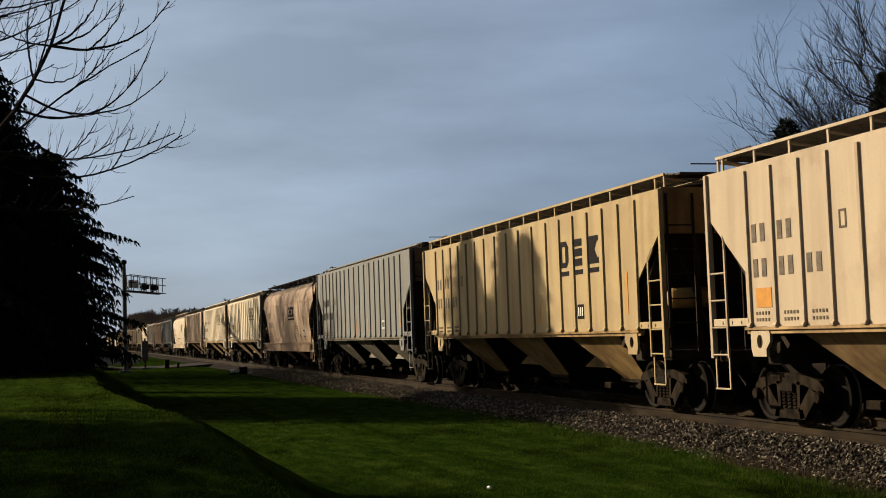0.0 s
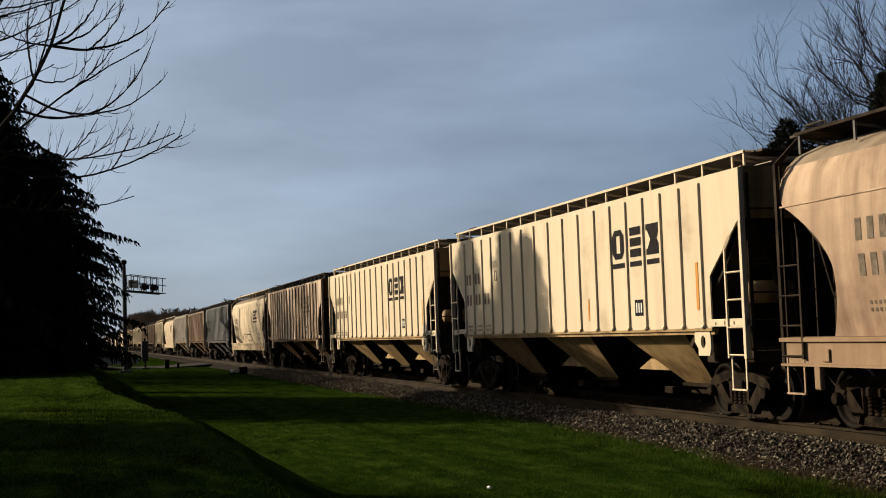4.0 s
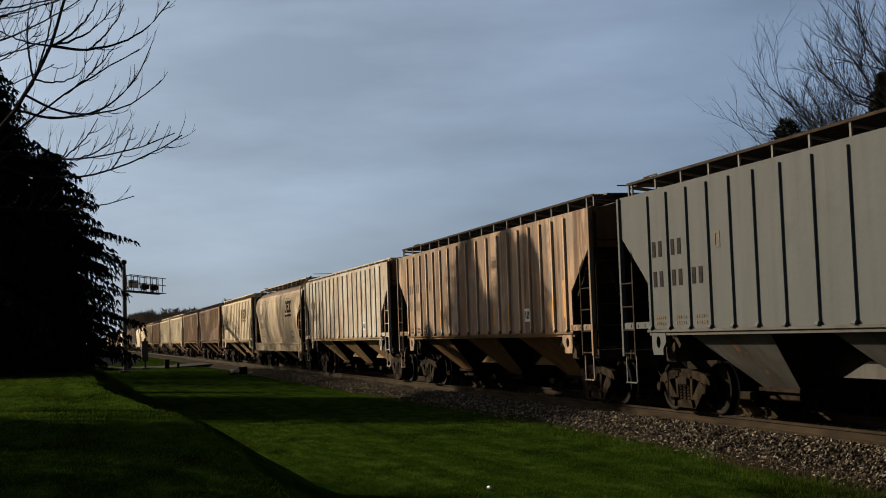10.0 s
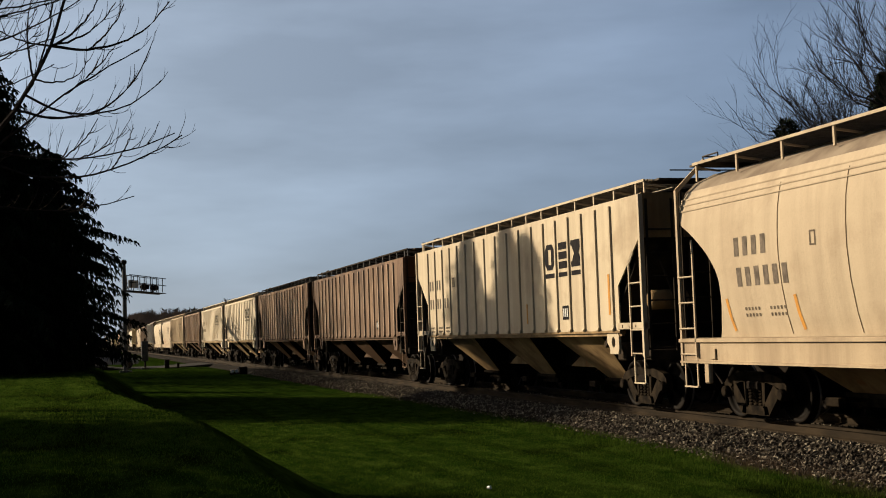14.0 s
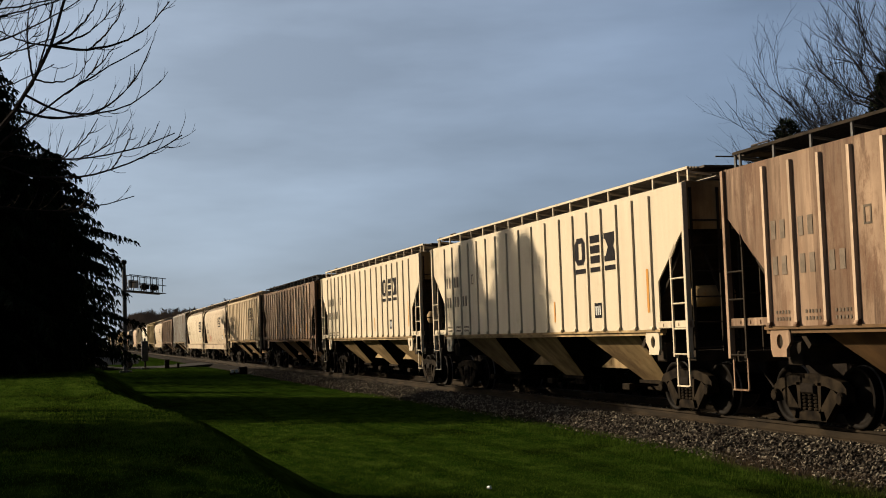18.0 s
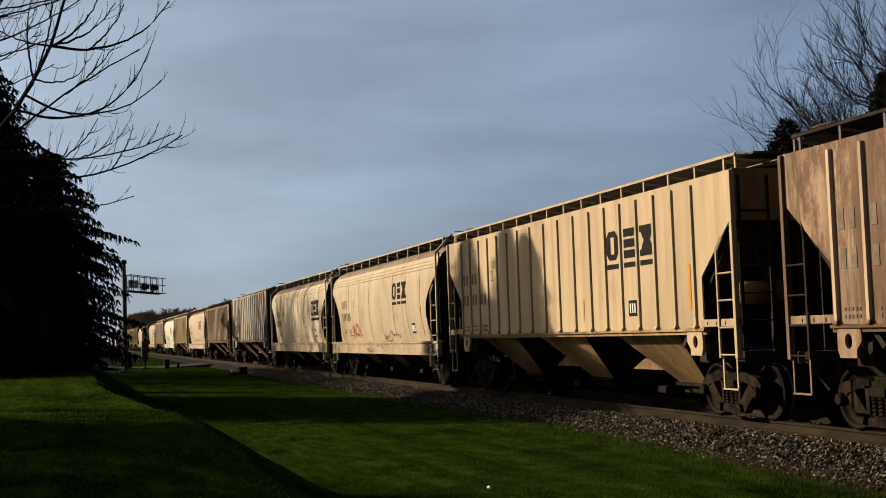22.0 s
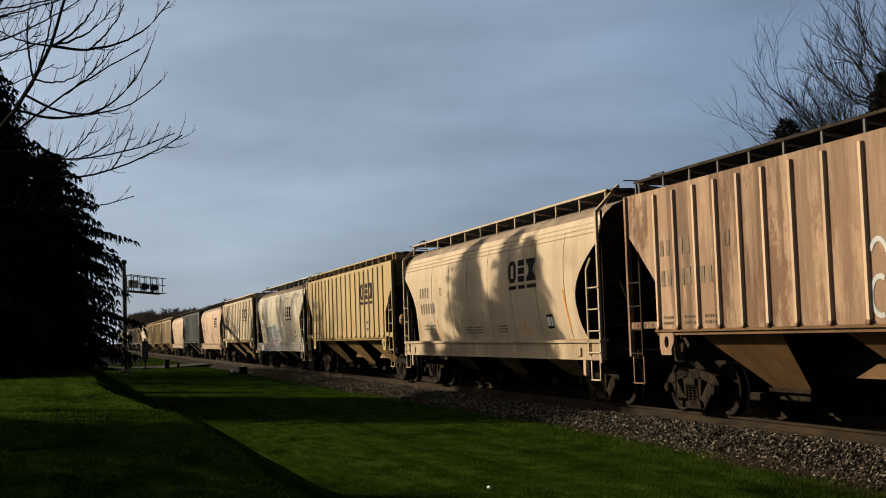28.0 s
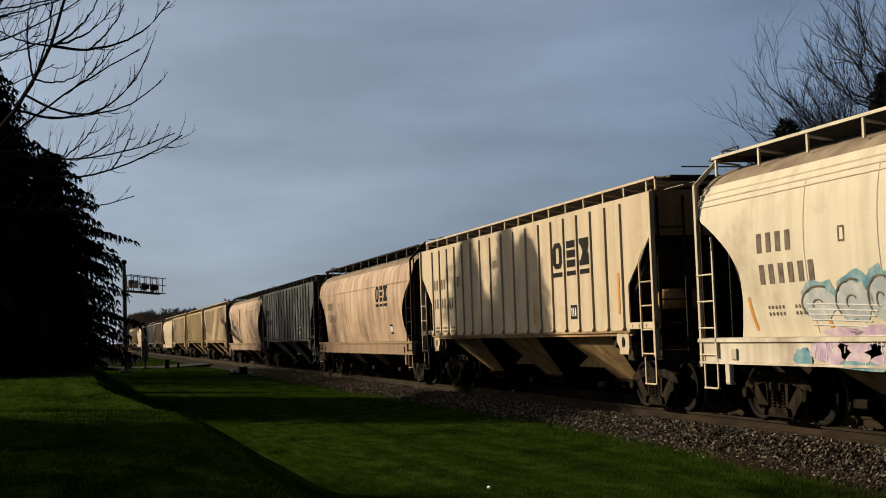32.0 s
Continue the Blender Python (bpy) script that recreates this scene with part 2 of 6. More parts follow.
DIM_MARK = plain("faded_stencil", (0.07, 0.055, 0.042), (0.12, 0.095, 0.07), 9, 0.8)
TEAL = plain("teal_spray", (0.06, 0.17, 0.215), (0.2, 0.27, 0.28), 5, 0.6)
VIOLET = plain("violet_spray", (0.27, 0.2, 0.29), (0.4, 0.34, 0.36), 5, 0.6)
PALE_SPRAY = plain("pale_spray", (0.22, 0.25, 0.265), (0.36, 0.37, 0.36), 3, 0.6)
RED_SPRAY = plain("red_spray", (0.3, 0.06, 0.035), (0.25, 0.05, 0.035), 5, 0.6)
RAIL_STEEL = plain("rusty_rail", (0.030, 0.022, 0.014), (0.014, 0.011, 0.008), 6, 0.8, 0.0, 0.2, stretch=(1, 0.2, 1))
TIE_WOOD = plain("creosoted_tie", (0.075, 0.058, 0.045), (0.12, 0.10, 0.08), 7, 0.9, 0, 0.5, stretch=(0.3, 3, 3))
GALV = plain("galvanised_steel", (0.085, 0.085, 0.085), (0.055, 0.055, 0.055), 8, 0.6, 0.2)
ASPHALT = plain("asphalt", (0.034, 0.033, 0.032), (0.023, 0.022, 0.021), 3, 0.9, 0, 0.3)
BARK = plain("grey_bark", (0.085, 0.07, 0.058), (0.045, 0.037, 0.03), 8, 0.9, 0, 0.6, stretch=(1, 1, 0.3))
DARK_BARK = plain("dark_bark", (0.04, 0.032, 0.026), (0.022, 0.018, 0.015), 8, 0.9, 0, 0.6, stretch=(1, 1, 0.3))
# paler than near bark: the haze of distance is put into the colour
FAR_WOOD = plain("hazy_far_woods", (0.2, 0.165, 0.135), (0.12, 0.10, 0.08), 0.1, 0.95)
GLASS_DARK = plain("car_glass", (0.02, 0.022, 0.025), (0.03, 0.03, 0.03), 3, 0.08)
AUTO_PAINT = plain("silver_auto_paint", (0.30, 0.31, 0.32), (0.25, 0.26, 0.27), 2, 0.3, 0.4)
RUBBER = plain("rubber", (0.02, 0.02, 0.02), (0.03, 0.03, 0.03), 9, 0.85)
PAPER = plain("white_plastic", (0.8, 0.8, 0.78), (0.75, 0.75, 0.72), 4, 0.5)


def needle_material():
    m, nt, bsdf = nodes_of("spruce_needles")
    g = nt.nodes.new("ShaderNodeNewGeometry")
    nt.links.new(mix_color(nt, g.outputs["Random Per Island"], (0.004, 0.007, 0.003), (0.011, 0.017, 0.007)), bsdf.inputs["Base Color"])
    bsdf.inputs["Roughness"].default_value = 0.9
    bsdf.inputs["Specular IOR Level"].default_value = 0.05
    return m


def stone_material():
    m, nt, bsdf = nodes_of("ballast_stone")
    g = nt.nodes.new("ShaderNodeNewGeometry")
    r = nt.nodes.new("ShaderNodeValToRGB")
    r.color_ramp.elements[0].color = (0.008, 0.007, 0.005, 1)
    r.color_ramp.elements[1].color = (0.27, 0.235, 0.175, 1)
    e = r.color_ramp.elements.new(0.66)
    e.color = (0.043, 0.037, 0.028, 1)
    nt.links.new(g.outputs["Random Per Island"], r.inputs[0])
    nz = noise_node(nt, 30, 4)
    nt.links.new(mix_color(nt, ramp_node(nt, nz.outputs["Fac"], 0.3, 0.9), r.outputs[0], (0.045, 0.034, 0.026)), bsdf.inputs["Base Color"])
    bsdf.inputs["Roughness"].default_value = 0.9
    bsdf.inputs["Specular IOR Level"].default_value = 0.03
    return m


def grass_material(name, blades=False):
    m, nt, bsdf = nodes_of(name)
    big = noise_node(nt, 0.22, 4)
    mid = noise_node(nt, 2.4, 6, (1.3, 0.5, 1), rough=0.65)
    small = noise_node(nt, 14.0, 5)
    rows = noise_node(nt, 1.0, 2, (2.4, 0.10, 1))
    k = 0.52 if blades else 0.62
    def tone(r, g, b):
        return (0.96 * r * k, 1.07 * g * k, 0.9 * b * k)
    a = mix_color(nt, ramp_node(nt, big.outputs["Fac"], 0.35, 0.65), tone(0.008, 0.020, 0.0025), tone(0.014, 0.028, 0.0034))
    a = mix_color(nt, ramp_node(nt, mid.outputs["Fac"], 0.42, 0.66), a, tone(0.037, 0.055, 0.010))
    a = mix_color(nt, ramp_node(nt, rows.outputs["Fac"], 0.45, 0.75), a, tone(0.008, 0.016, 0.002))
    thin = noise_node(nt, 0.9, 5, (1.0, 0.55, 1), rough=0.6)
    a = mix_color(nt, ramp_node(nt, thin.outputs["Fac"], 0.53, 0.68), a, tone(0.0045, 0.008, 0.0012))
    if blades:
        g = nt.nodes.new("ShaderNodeNewGeometry")
        a = mix_color(nt, ramp_node(nt, g.outputs["Random Per Island"], 0.2, 1.6), a, tone(0.042, 0.055, 0.010))
    else:
        a = mix_color(nt, ramp_node(nt, small.outputs["Fac"], 0.45, 0.95), a, tone(0.006, 0.012, 0.0015))
        bump_node(nt, small.outputs["Fac"], bsdf, 0.3, 0.03)
    # trodden brown verge where the lawn meets the ballast
    tc = nt.nodes.new("ShaderNodeTexCoord")
    sp = nt.nodes.new("ShaderNodeSeparateXYZ")
    nt.links.new(tc.outputs["Object"], sp.inputs[0])
    ragged = noise_node(nt, 1.1, 6, (1, 0.5, 1), rough=0.65)
    add = nt.nodes.new("ShaderNodeMath")
    add.operation = "MULTIPLY_ADD"
    add.inputs[1].default_value = 2.2
    nt.links.new(ragged.outputs["Fac"], add.inputs[0])
    nt.links.new(sp.outputs["X"], add.inputs[2])
    wider = nt.nodes.new("ShaderNodeMapRange")           # the stones have spread further near the camera
    wider.inputs["From Min"].default_value, wider.inputs["From Max"].default_value = 12.0, 25.0
    wider.inputs["To Min"].default_value, wider.inputs["To Max"].default_value = 0.9, 0.0
    nt.links.new(sp.outputs["Y"], wider.inputs["Value"])
    both = nt.nodes.new("ShaderNodeMath")
    nt.links.new(add.outputs[0], both.inputs[0])
    nt.links.new(wider.outputs["Result"], both.inputs[1])
    a = mix_color(nt, ramp_node(nt, both.outputs[0], VERGE_X + 1.05, VERGE_X + 1.6), a, tone(0.04, 0.025, 0.02))
    if blades:
        skin = nt.nodes.new("ShaderNodeAddShader")
        front, back = nt.nodes.new("ShaderNodeBsdfDiffuse"), nt.nodes.new("ShaderNodeBsdfTranslucent")
        for sh, slot in ((front, 0), (back, 1)):
            nt.links.new(a, sh.inputs["Color"])
            nt.links.new(sh.outputs[0], skin.inputs[slot])
        nt.links.new(skin.outputs[0], nt.nodes["Material Output"].inputs["Surface"])
        nt.nodes.remove(bsdf)
        return m
    nt.links.new(a, bsdf.inputs["Base Color"])
    bsdf.inputs["Roughness"].default_value = 0.9
    bsdf.inputs["Specular IOR Level"].default_value = 0.0
    return m


VERGE_X = TRACK_X - 2.2
NEEDLES, STONE = needle_material(), stone_material()
GRASS, BLADES = grass_material("mown_grass"), grass_material("grass_blades", True)
# near black: the shade between the stones is put into the bed's colour
BED_SHADE = plain("ballast_bed", (0.012, 0.0095, 0.007), (0.005, 0.004, 0.003), 14, 0.95, 0, 1.0, 0.05)

# ---- mesh helpers ----
MESHES = {}


def box(bm, lo, hi, bevel=0.0):
    """An axis-aligned box, with its edges cut when bevel is given."""
    (x0, y0, z0), (x1, y1, z1) = lo, hi
    vs = [bm.verts.new(p) for p in ((x0, y0, z0), (x1, y0, z0), (x1, y1, z0), (x0, y1, z0), (x0, y0, z1), (x1, y0, z1), (x1, y1, z1), (x0, y1, z1))]
    fs = [bm.faces.new([vs[i] for i in f]) for f in ((3, 2, 1, 0), (4, 5, 6, 7), (0, 1, 5, 4), (1, 2, 6, 5), (2, 3, 7, 6), (3, 0, 4, 7))]
    if bevel:
        bmesh.ops.bevel(bm, geom=list({e for f in fs for e in f.edges}), offset=bevel, segments=1, affect="EDGES", clamp_overlap=True)


def rod(bm, p, q, r, n=6, r2=None):
    """A round bar from p to q."""
    p, q = Vector(p), Vector(q)
    d = (q - p).normalized()
    a = d.orthogonal().normalized()
    b = d.cross(a)
    r2 = r if r2 is None else r2
    rings = []
    for c, rr in ((p, r), (q, r2)):
        rings.append([bm.verts.new(c + (a * math.cos(k * math.tau / n) + b * math.sin(k * math.tau / n)) * rr) for k in range(n)])
    for k in range(n):
        bm.faces.new((rings[0][k], rings[0][(k + 1) % n], rings[1][(k + 1) % n], rings[1][k]))
    bm.faces.new(rings[0][::-1])
    bm.faces.new(rings[1])


def bar(bm, p, q, w, h):
    """A flat bar from p to q; w across, h upright."""
    p, q = Vector(p), Vector(q)
    d = (q - p).normalized()
    up = Vector((0, 0, 1)) if abs(d.z) < 0.9 else Vector((0, 1, 0))
    a = d.cross(up).normalized() * w / 2
    b = a.cross(d).normalized() * h / 2
    v = [bm.verts.new(c + s * a + t * b) for c in (p, q) for s, t in ((-1, -1), (1, -1), (1, 1), (-1, 1))]
    for f in ((3, 2, 1, 0), (4, 5, 6, 7), (0, 1, 5, 4), (1, 2, 6, 5), (2, 3, 7, 6), (3, 0, 4, 7)):
        bm.faces.new([v[i] for i in f])


def prism(bm, poly, axis, lo, hi):
    """A polygon of (u, v) drawn out along an axis: 'x' takes (y, z), 'y' takes (x, z), 'z' takes (x, y)."""
    put = {"x": lambda u, v, w: (w, u, v), "y": lambda u, v, w: (u, w, v), "z": lambda u, v, w: (u, v, w)}[axis]
    a = [bm.verts.new(put(u, v, lo)) for u, v in poly]
    b = [bm.verts.new(put(u, v, hi)) for u, v in poly]
    n = len(poly)
    bm.faces.new(a[::-1])
    bm.faces.new(b)
    for i in range(n):
        bm.faces.new((a[i], a[(i + 1) % n], b[(i + 1) % n], b[i]))


def lathe(bm, profile, n=28, axis="x", centre=(0, 0, 0)):
    """Turns a profile of (along, radius) round an axis; the ends are closed where the radius is zero."""
    c = Vector(centre)
    rings = []
    for u, r in profile:
        ring = []
        for k in range(n if r > 1e-6 else 1):
            ca, sa = math.cos(k * math.tau / n) * r, math.sin(k * math.tau / n) * r
            p = {"x": (u, ca, sa), "z": (ca, sa, u), "y": (ca, u, sa)}[axis]
            ring.append(bm.verts.new(c + Vector(p)))
        rings.append(ring)
    for a, b in zip(rings, rings[1:]):
        for k in range(n):
            f = [a[k % len(a)], a[(k + 1) % n % len(a)], b[(k + 1) % n % len(b)], b[k % len(b)]]
            f = list(dict.fromkeys(f))
            if len(f) > 2:
                bm.faces.new(f)


def mesh_of(key, make, smooth=False):
    """A mesh made once by make(bm) and kept under its key."""
    if key not in MESHES:
        bm = bmesh.new()
        make(bm)
        bmesh.ops.recalc_face_normals(bm, faces=bm.faces)
        me = bpy.data.meshes.new(key if isinstance(key, str) else key[0])
        bm.to_mesh(me)
        bm.free()
        if smooth:
            me.shade_smooth()
        me.materials.append(None)
        MESHES[key] = me
    return MESHES[key]


def part(name, mesh, material, parent, label="", at=None):
    """Links a mesh as one part of a thing, with a material of its own."""
    ob = new(name, mesh)
    ob.material_slots[0].link = "OBJECT"
    ob.material_slots[0].material = material
    if parent is not None:
        ob.parent = parent
    if at is not None:
        ob.matrix_basis = at
    return tagged(ob, label)


def solo(name, key, make, material, parent=None, label="", smooth=False, at=None):
    return part(name, mesh_of(key, make, smooth), material, parent, label, at)


def shift(x, y, z):
    return Matrix.Translation((x, y, z))


def raw(name, verts, faces, material, smooth=False):
    me = bpy.data.meshes.new(name)
    me.from_pydata(verts, [], faces)
    me.materials.append(material)
    if smooth:
        me.shade_smooth()
    return new(name, me)

# ---- ground and track ----


def smooth(t):
    t = min(1.0, max(0.0, t))
    return t * t * (3 - 2 * t)


def bank_height(y):
    """The lawn's raised side, left of the mown strip."""
    if y < 42:
        return 0.10 + 0.56 * smooth((y - 1) / 10) + 0.10 * smooth((y - 14) / 28)
    return 0.76 - 0.56 * smooth((y - 48) / 50)


def ground_z(x, y):
    crest = 0.4 + 0.9 * smooth((30 - y) / 16) + 0.22 * noise.noise((0.0, y * 0.55, 8.0)) + 0.12 * noise.noise((0.0, y * 1.4, 5.0))
    u = min(1.0, max(0.0, (x - crest) / 1.75))
    t = 1 - (0.75 * u + 0.25 * smooth(u))
    z = -0.38 + (bank_height(y) + 0.38) * t
    z += 0.05 * noise.noise((x * 0.16, y * 0.16, 3.0)) * smooth((9.0 - x) / 2.0)
    if x > 14:
        z += 0.5 * smooth((x - 15) / 25)
    return z - 0.12 * smooth(1 - abs(x - TRACK_X) / 3.2)


def build_ground():
    def lines(pts):
        out = []
        for (a, b, s) in pts:
            n = max(1, round((b - a) / s))
            out += [a + (b - a) * i / n for i in range(n)]
        return out + [pts[-1][1]]
    xs = lines([(-3000, -400, 900), (-400, -60, 60), (-60, -12, 4), (-12, -1, 0.5), (-1, 3, 0.2), (3, 16, 0.5), (16, 60, 3), (60, 400, 60), (400, 3000, 900)])
    ys = lines([(-3000, -200, 900), (-200, -10, 20), (-10, 0, 1), (0, 70, 0.6), (70, 160, 3), (160, 500, 30), (500, 3500, 750)])
    verts = [(x, y, ground_z(x, y)) for y in ys for x in xs]
    n = len(xs)
    faces = [(j * n + i, j * n + i + 1, (j + 1) * n + i + 1, (j + 1) * n + i) for j in range(len(ys) - 1) for i in range(n - 1)]
    g = raw("ground", verts, faces, GRASS, True)
    tagged(g, "mown green lawn sloping down to the railway", "ground", kind="structure")


def build_track():
    """Ballast bed, two rails and the ties, as one piece of the setting."""
    root = new("railway_track")
    tagged(root, "single railway track on grey crushed-stone ballast", "railway track", kind="structure")
    c = TRACK_X

    def bed(bm):
        prism(bm, [(c - 2.25, -0.62), (c - 2.05, -0.43), (c - 1.5, -0.19), (c + 1.55, -0.19), (c + 2.45, -0.44), (c + 2.9, -0.62)], "y", -120, 900)
    solo("ballast_bed", "ballast_bed", bed, BED_SHADE, root, "near-black ballast bed, coloured as the shade between stones")
    prof = [(-0.07, -0.18), (0.07, -0.18), (0.07, -0.165), (0.012, -0.145), (0.012, -0.05), (0.036, -0.038), (0.036, -0.004), (0.03, 0.0), (-0.03, 0.0), (-0.036, -0.004), (-0.036, -0.038), (-0.012, -0.05), (-0.012, -0.145), (-0.07, -0.165)]
    for s in (-1, 1):
        solo("rail", ("rail", s), lambda bm, s=s: prism(bm, [(c + s * 0.753 + x, z) for x, z in prof], "y", -120, 900), RAIL_STEEL, root, "rust-brown steel rail")
    def tie(bm):
        box(bm, (-1.29, -0.115, -0.18), (1.29, 0.115, 0.0), 0.012)
    me = mesh_of("tie", tie)
    rnd = random.Random(5)
    for i in range(240):
        part("tie", me, TIE_WOOD, root, at=pose(c + rnd.uniform(-0.03, 0.03), 6 + i * 0.52, -0.185, 0, 0, rnd.uniform(-0.8, 0.8)))


def stones_mesh(name, places, rnd, material):
    """Many small angular stones in one mesh."""
    base = np.array([(1, 0, 0), (-1, 0, 0), (0, 1, 0), (0, -1, 0), (0, 0, 1), (0, 0, -1)], float)
    tri = np.array([(0, 2, 4), (2, 1, 4), (1, 3, 4), (3, 0, 4), (2, 0, 5), (1, 2, 5), (3, 1, 5), (0, 3, 5)])
    n = len(places)
    size = rnd.uniform(0.6, 1.25, (n, 1, 1)) * places[:, 3][:, None, None]
    jit = base[None] * rnd.uniform(0.55, 1.2, (n, 6, 3)) + rnd.uniform(-0.25, 0.25, (n, 6, 3))
    ang = rnd.uniform(0, math.tau, (n, 2))
    ca, sa = np.cos(ang[:, 0]), np.sin(ang[:, 0])
    cb, sb = np.cos(ang[:, 1]), np.sin(ang[:, 1])
    x, y, z = jit[..., 0], jit[..., 1], jit[..., 2]
    x, y = x * ca[:, None] - y * sa[:, None], x * sa[:, None] + y * ca[:, None]
    y, z = y * cb[:, None] - z * sb[:, None], y * sb[:, None] + z * cb[:, None]
    v = np.stack([x, y, z], -1) * size + places[:, None, :3]
    f = (tri[None] + 6 * np.arange(n)[:, None, None]).reshape(-1, 3)
    return raw(name, v.reshape(-1, 3).tolist(), f.tolist(), material)


def build_ballast():
    r = np.random.RandomState(3)
    c = TRACK_X
    n = 46000
    y = 9 + 66 * r.rand(n) ** 1.7
    spread = 1.0 + 0.62 * np.clip((25 - y) / 13, 0, 1)
    x = c - 0.9 - spread * r.rand(n) ** 0.85
    x -= 0.55 * r.rand(n) ** 5
    z = np.where(x > c - 1.5, -0.19, -0.19 - (c - 1.5 - x) * 0.436) + 0.014
    z = np.maximum(z, np.array([ground_z(a, b) for a, b in zip(x, y)]) + 0.004)
    keep = z > -0.9
    pts = np.stack([x, y, z, 0.021 + 0.021 * r.rand(n)], 1)[keep]
    m = 6000
    y2 = 9 + 50 * r.rand(m) ** 1.6
    pts2 = np.stack([c - 0.66 + 1.3 * r.rand(m), y2, np.full(m, -0.18), 0.027 + 0.012 * r.rand(m)], 1)
    ob = stones_mesh("ballast_stones", np.concatenate([pts, pts2]), r, STONE)
    tagged(ob, "loose grey-brown crushed ballast stones beside the rail", "ballast", kind="stuff")


def build_grass():
    """Blades of the mown lawn near the camera, all in one sheet of stuff."""
    r = np.random.RandomState(8)
    n = 420000
    y = 4 + 39 * r.rand(n) ** 1.4
    x = -3 + 12.7 * r.rand(n)
    ok = (x > y * -0.12) & (x < y * 0.75)
    x, y = x[ok], y[ok]
    edge = np.array([0.4 + 0.9 * smooth((30 - b) / 16) for b in y])
    ok = (x < edge + 0.05) | (x > edge + 1.75)           # no blades on the bank's steep side: they would catch sun, it stays dark
    x, y = x[ok], y[ok]
    verge = x > VERGE_X - 0.9 - 0.9 * np.clip((25 - y) / 13, 0, 1)
    z = np.array([ground_z(a, b) for a, b in zip(x, y)])
    n = len(x)
    h = r.uniform(0.011, 0.034, n) * np.clip(y / 14, 0.35, 1.0) * np.where(verge, r.uniform(0.8, 3.0, n), 1.0)
    a = r.rand(n) * math.tau
    w = r.uniform(0.003, 0.007, n)
    lean = r.uniform(-0.025, 0.025, (n, 2)) * np.clip(y / 14, 0.4, 1.0)[:, None]
    p0 = np.stack([x - np.cos(a) * w, y - np.sin(a) * w, z - 0.006], 1)
    p1 = np.stack([x + np.cos(a) * w, y + np.sin(a) * w, z - 0.006], 1)
    p2 = np.stack([x + lean[:, 0], y + lean[:, 1], z + h], 1)
    v = np.stack([p0, p1, p2], 1).reshape(-1, 3)
    f = np.arange(3 * n).reshape(-1, 3)
    me = bpy.data.meshes.new("grass")
    me.vertices.add(3 * n)
    me.vertices.foreach_set("co", v.ravel())
    me.loops.add(3 * n)
    me.loops.foreach_set("vertex_index", f.ravel())
    me.polygons.add(n)
    me.polygons.foreach_set("loop_start", np.arange(n) * 3)
    me.update(calc_edges=True)
    me.materials.append(BLADES)
    tagged(new("grass", me), "short mown spring grass", "grass", kind="stuff")


build_ground()
build_track()
build_ballast()
build_grass()

# ---- hopper cars ----
HL = {"ribbed": 8.05, "round": 7.85}       # half the body's length
TRUCK = {"ribbed": 6.72, "round": 6.45}
RIB_AT = (-6.65, -5.91, -5.17, -4.43, -3.68, -2.93, -2.15, -1.28, -0.40, 0.48, 1.37, 2.23, 3.02, 3.78, 4.53, 5.27, 6.03, 6.78)


def side_ribbed(bm, x0, x1, eave):
    h = HL["ribbed"]
    prism(bm, [(-h, 3.36), (-h, eave), (h, eave), (h, 3.36), (h - 1.15, 2.4), (h - 1.15, 1.53), (-h + 1.15, 1.53), (-h + 1.15, 2.4)], "x", x0, x1)


def roof_ribbed(bm, eave):
    h = HL["ribbed"]
    top = eave + 0.20
    prism(bm, [(-1.565, eave - 0.03), (-1.0, eave + 0.07), (-0.4, top - 0.04), (0.4, top - 0.04), (1.0, eave + 0.07), (1.565, eave - 0.03), (0.4, top - 0.08), (-0.4, top - 0.08)], "y", -h + 0.01, h - 0.01)


def floor_plate(bm):
    h = HL["ribbed"]
    box(bm, (-1.565, -h + 1.9, 1.56), (1.565, h - 1.9, 1.59))


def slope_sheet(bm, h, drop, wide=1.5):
    prism(bm, [(h - 0.07, 3.30), (h - 0.07, 3.24), (h - drop, 1.2), (h - drop - 0.07, 1.26)], "x", -wide, wide)


def end_stay(bm):
    bar(bm, (0, -0.25, 1.15), (0, -0.25, 3.1), 0.08, 0.1)


def hopper_corners(z_top, z_low, top, low):
    """Eight corners of a tapering bin: (half length, half width) at its top and its foot."""
    out = []
    for z, (hl, hw) in ((z_top, top), (z_low, low)):
        out += [Vector((sx * hw, sy * hl, z)) for sx, sy in ((-1, -1), (1, -1), (1, 1), (-1, 1))]
    return out


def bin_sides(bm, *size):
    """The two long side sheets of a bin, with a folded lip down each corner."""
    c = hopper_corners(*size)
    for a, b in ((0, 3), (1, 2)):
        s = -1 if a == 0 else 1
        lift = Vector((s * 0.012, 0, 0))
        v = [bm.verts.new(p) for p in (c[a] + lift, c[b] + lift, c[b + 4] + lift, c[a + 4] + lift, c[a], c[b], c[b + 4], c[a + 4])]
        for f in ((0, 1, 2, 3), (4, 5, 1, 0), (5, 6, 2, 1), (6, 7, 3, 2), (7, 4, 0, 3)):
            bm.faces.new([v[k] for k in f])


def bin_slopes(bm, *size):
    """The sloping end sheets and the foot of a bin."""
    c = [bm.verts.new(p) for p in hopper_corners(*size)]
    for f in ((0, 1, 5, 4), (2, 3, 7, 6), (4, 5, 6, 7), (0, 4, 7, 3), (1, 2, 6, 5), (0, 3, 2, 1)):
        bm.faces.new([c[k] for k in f])


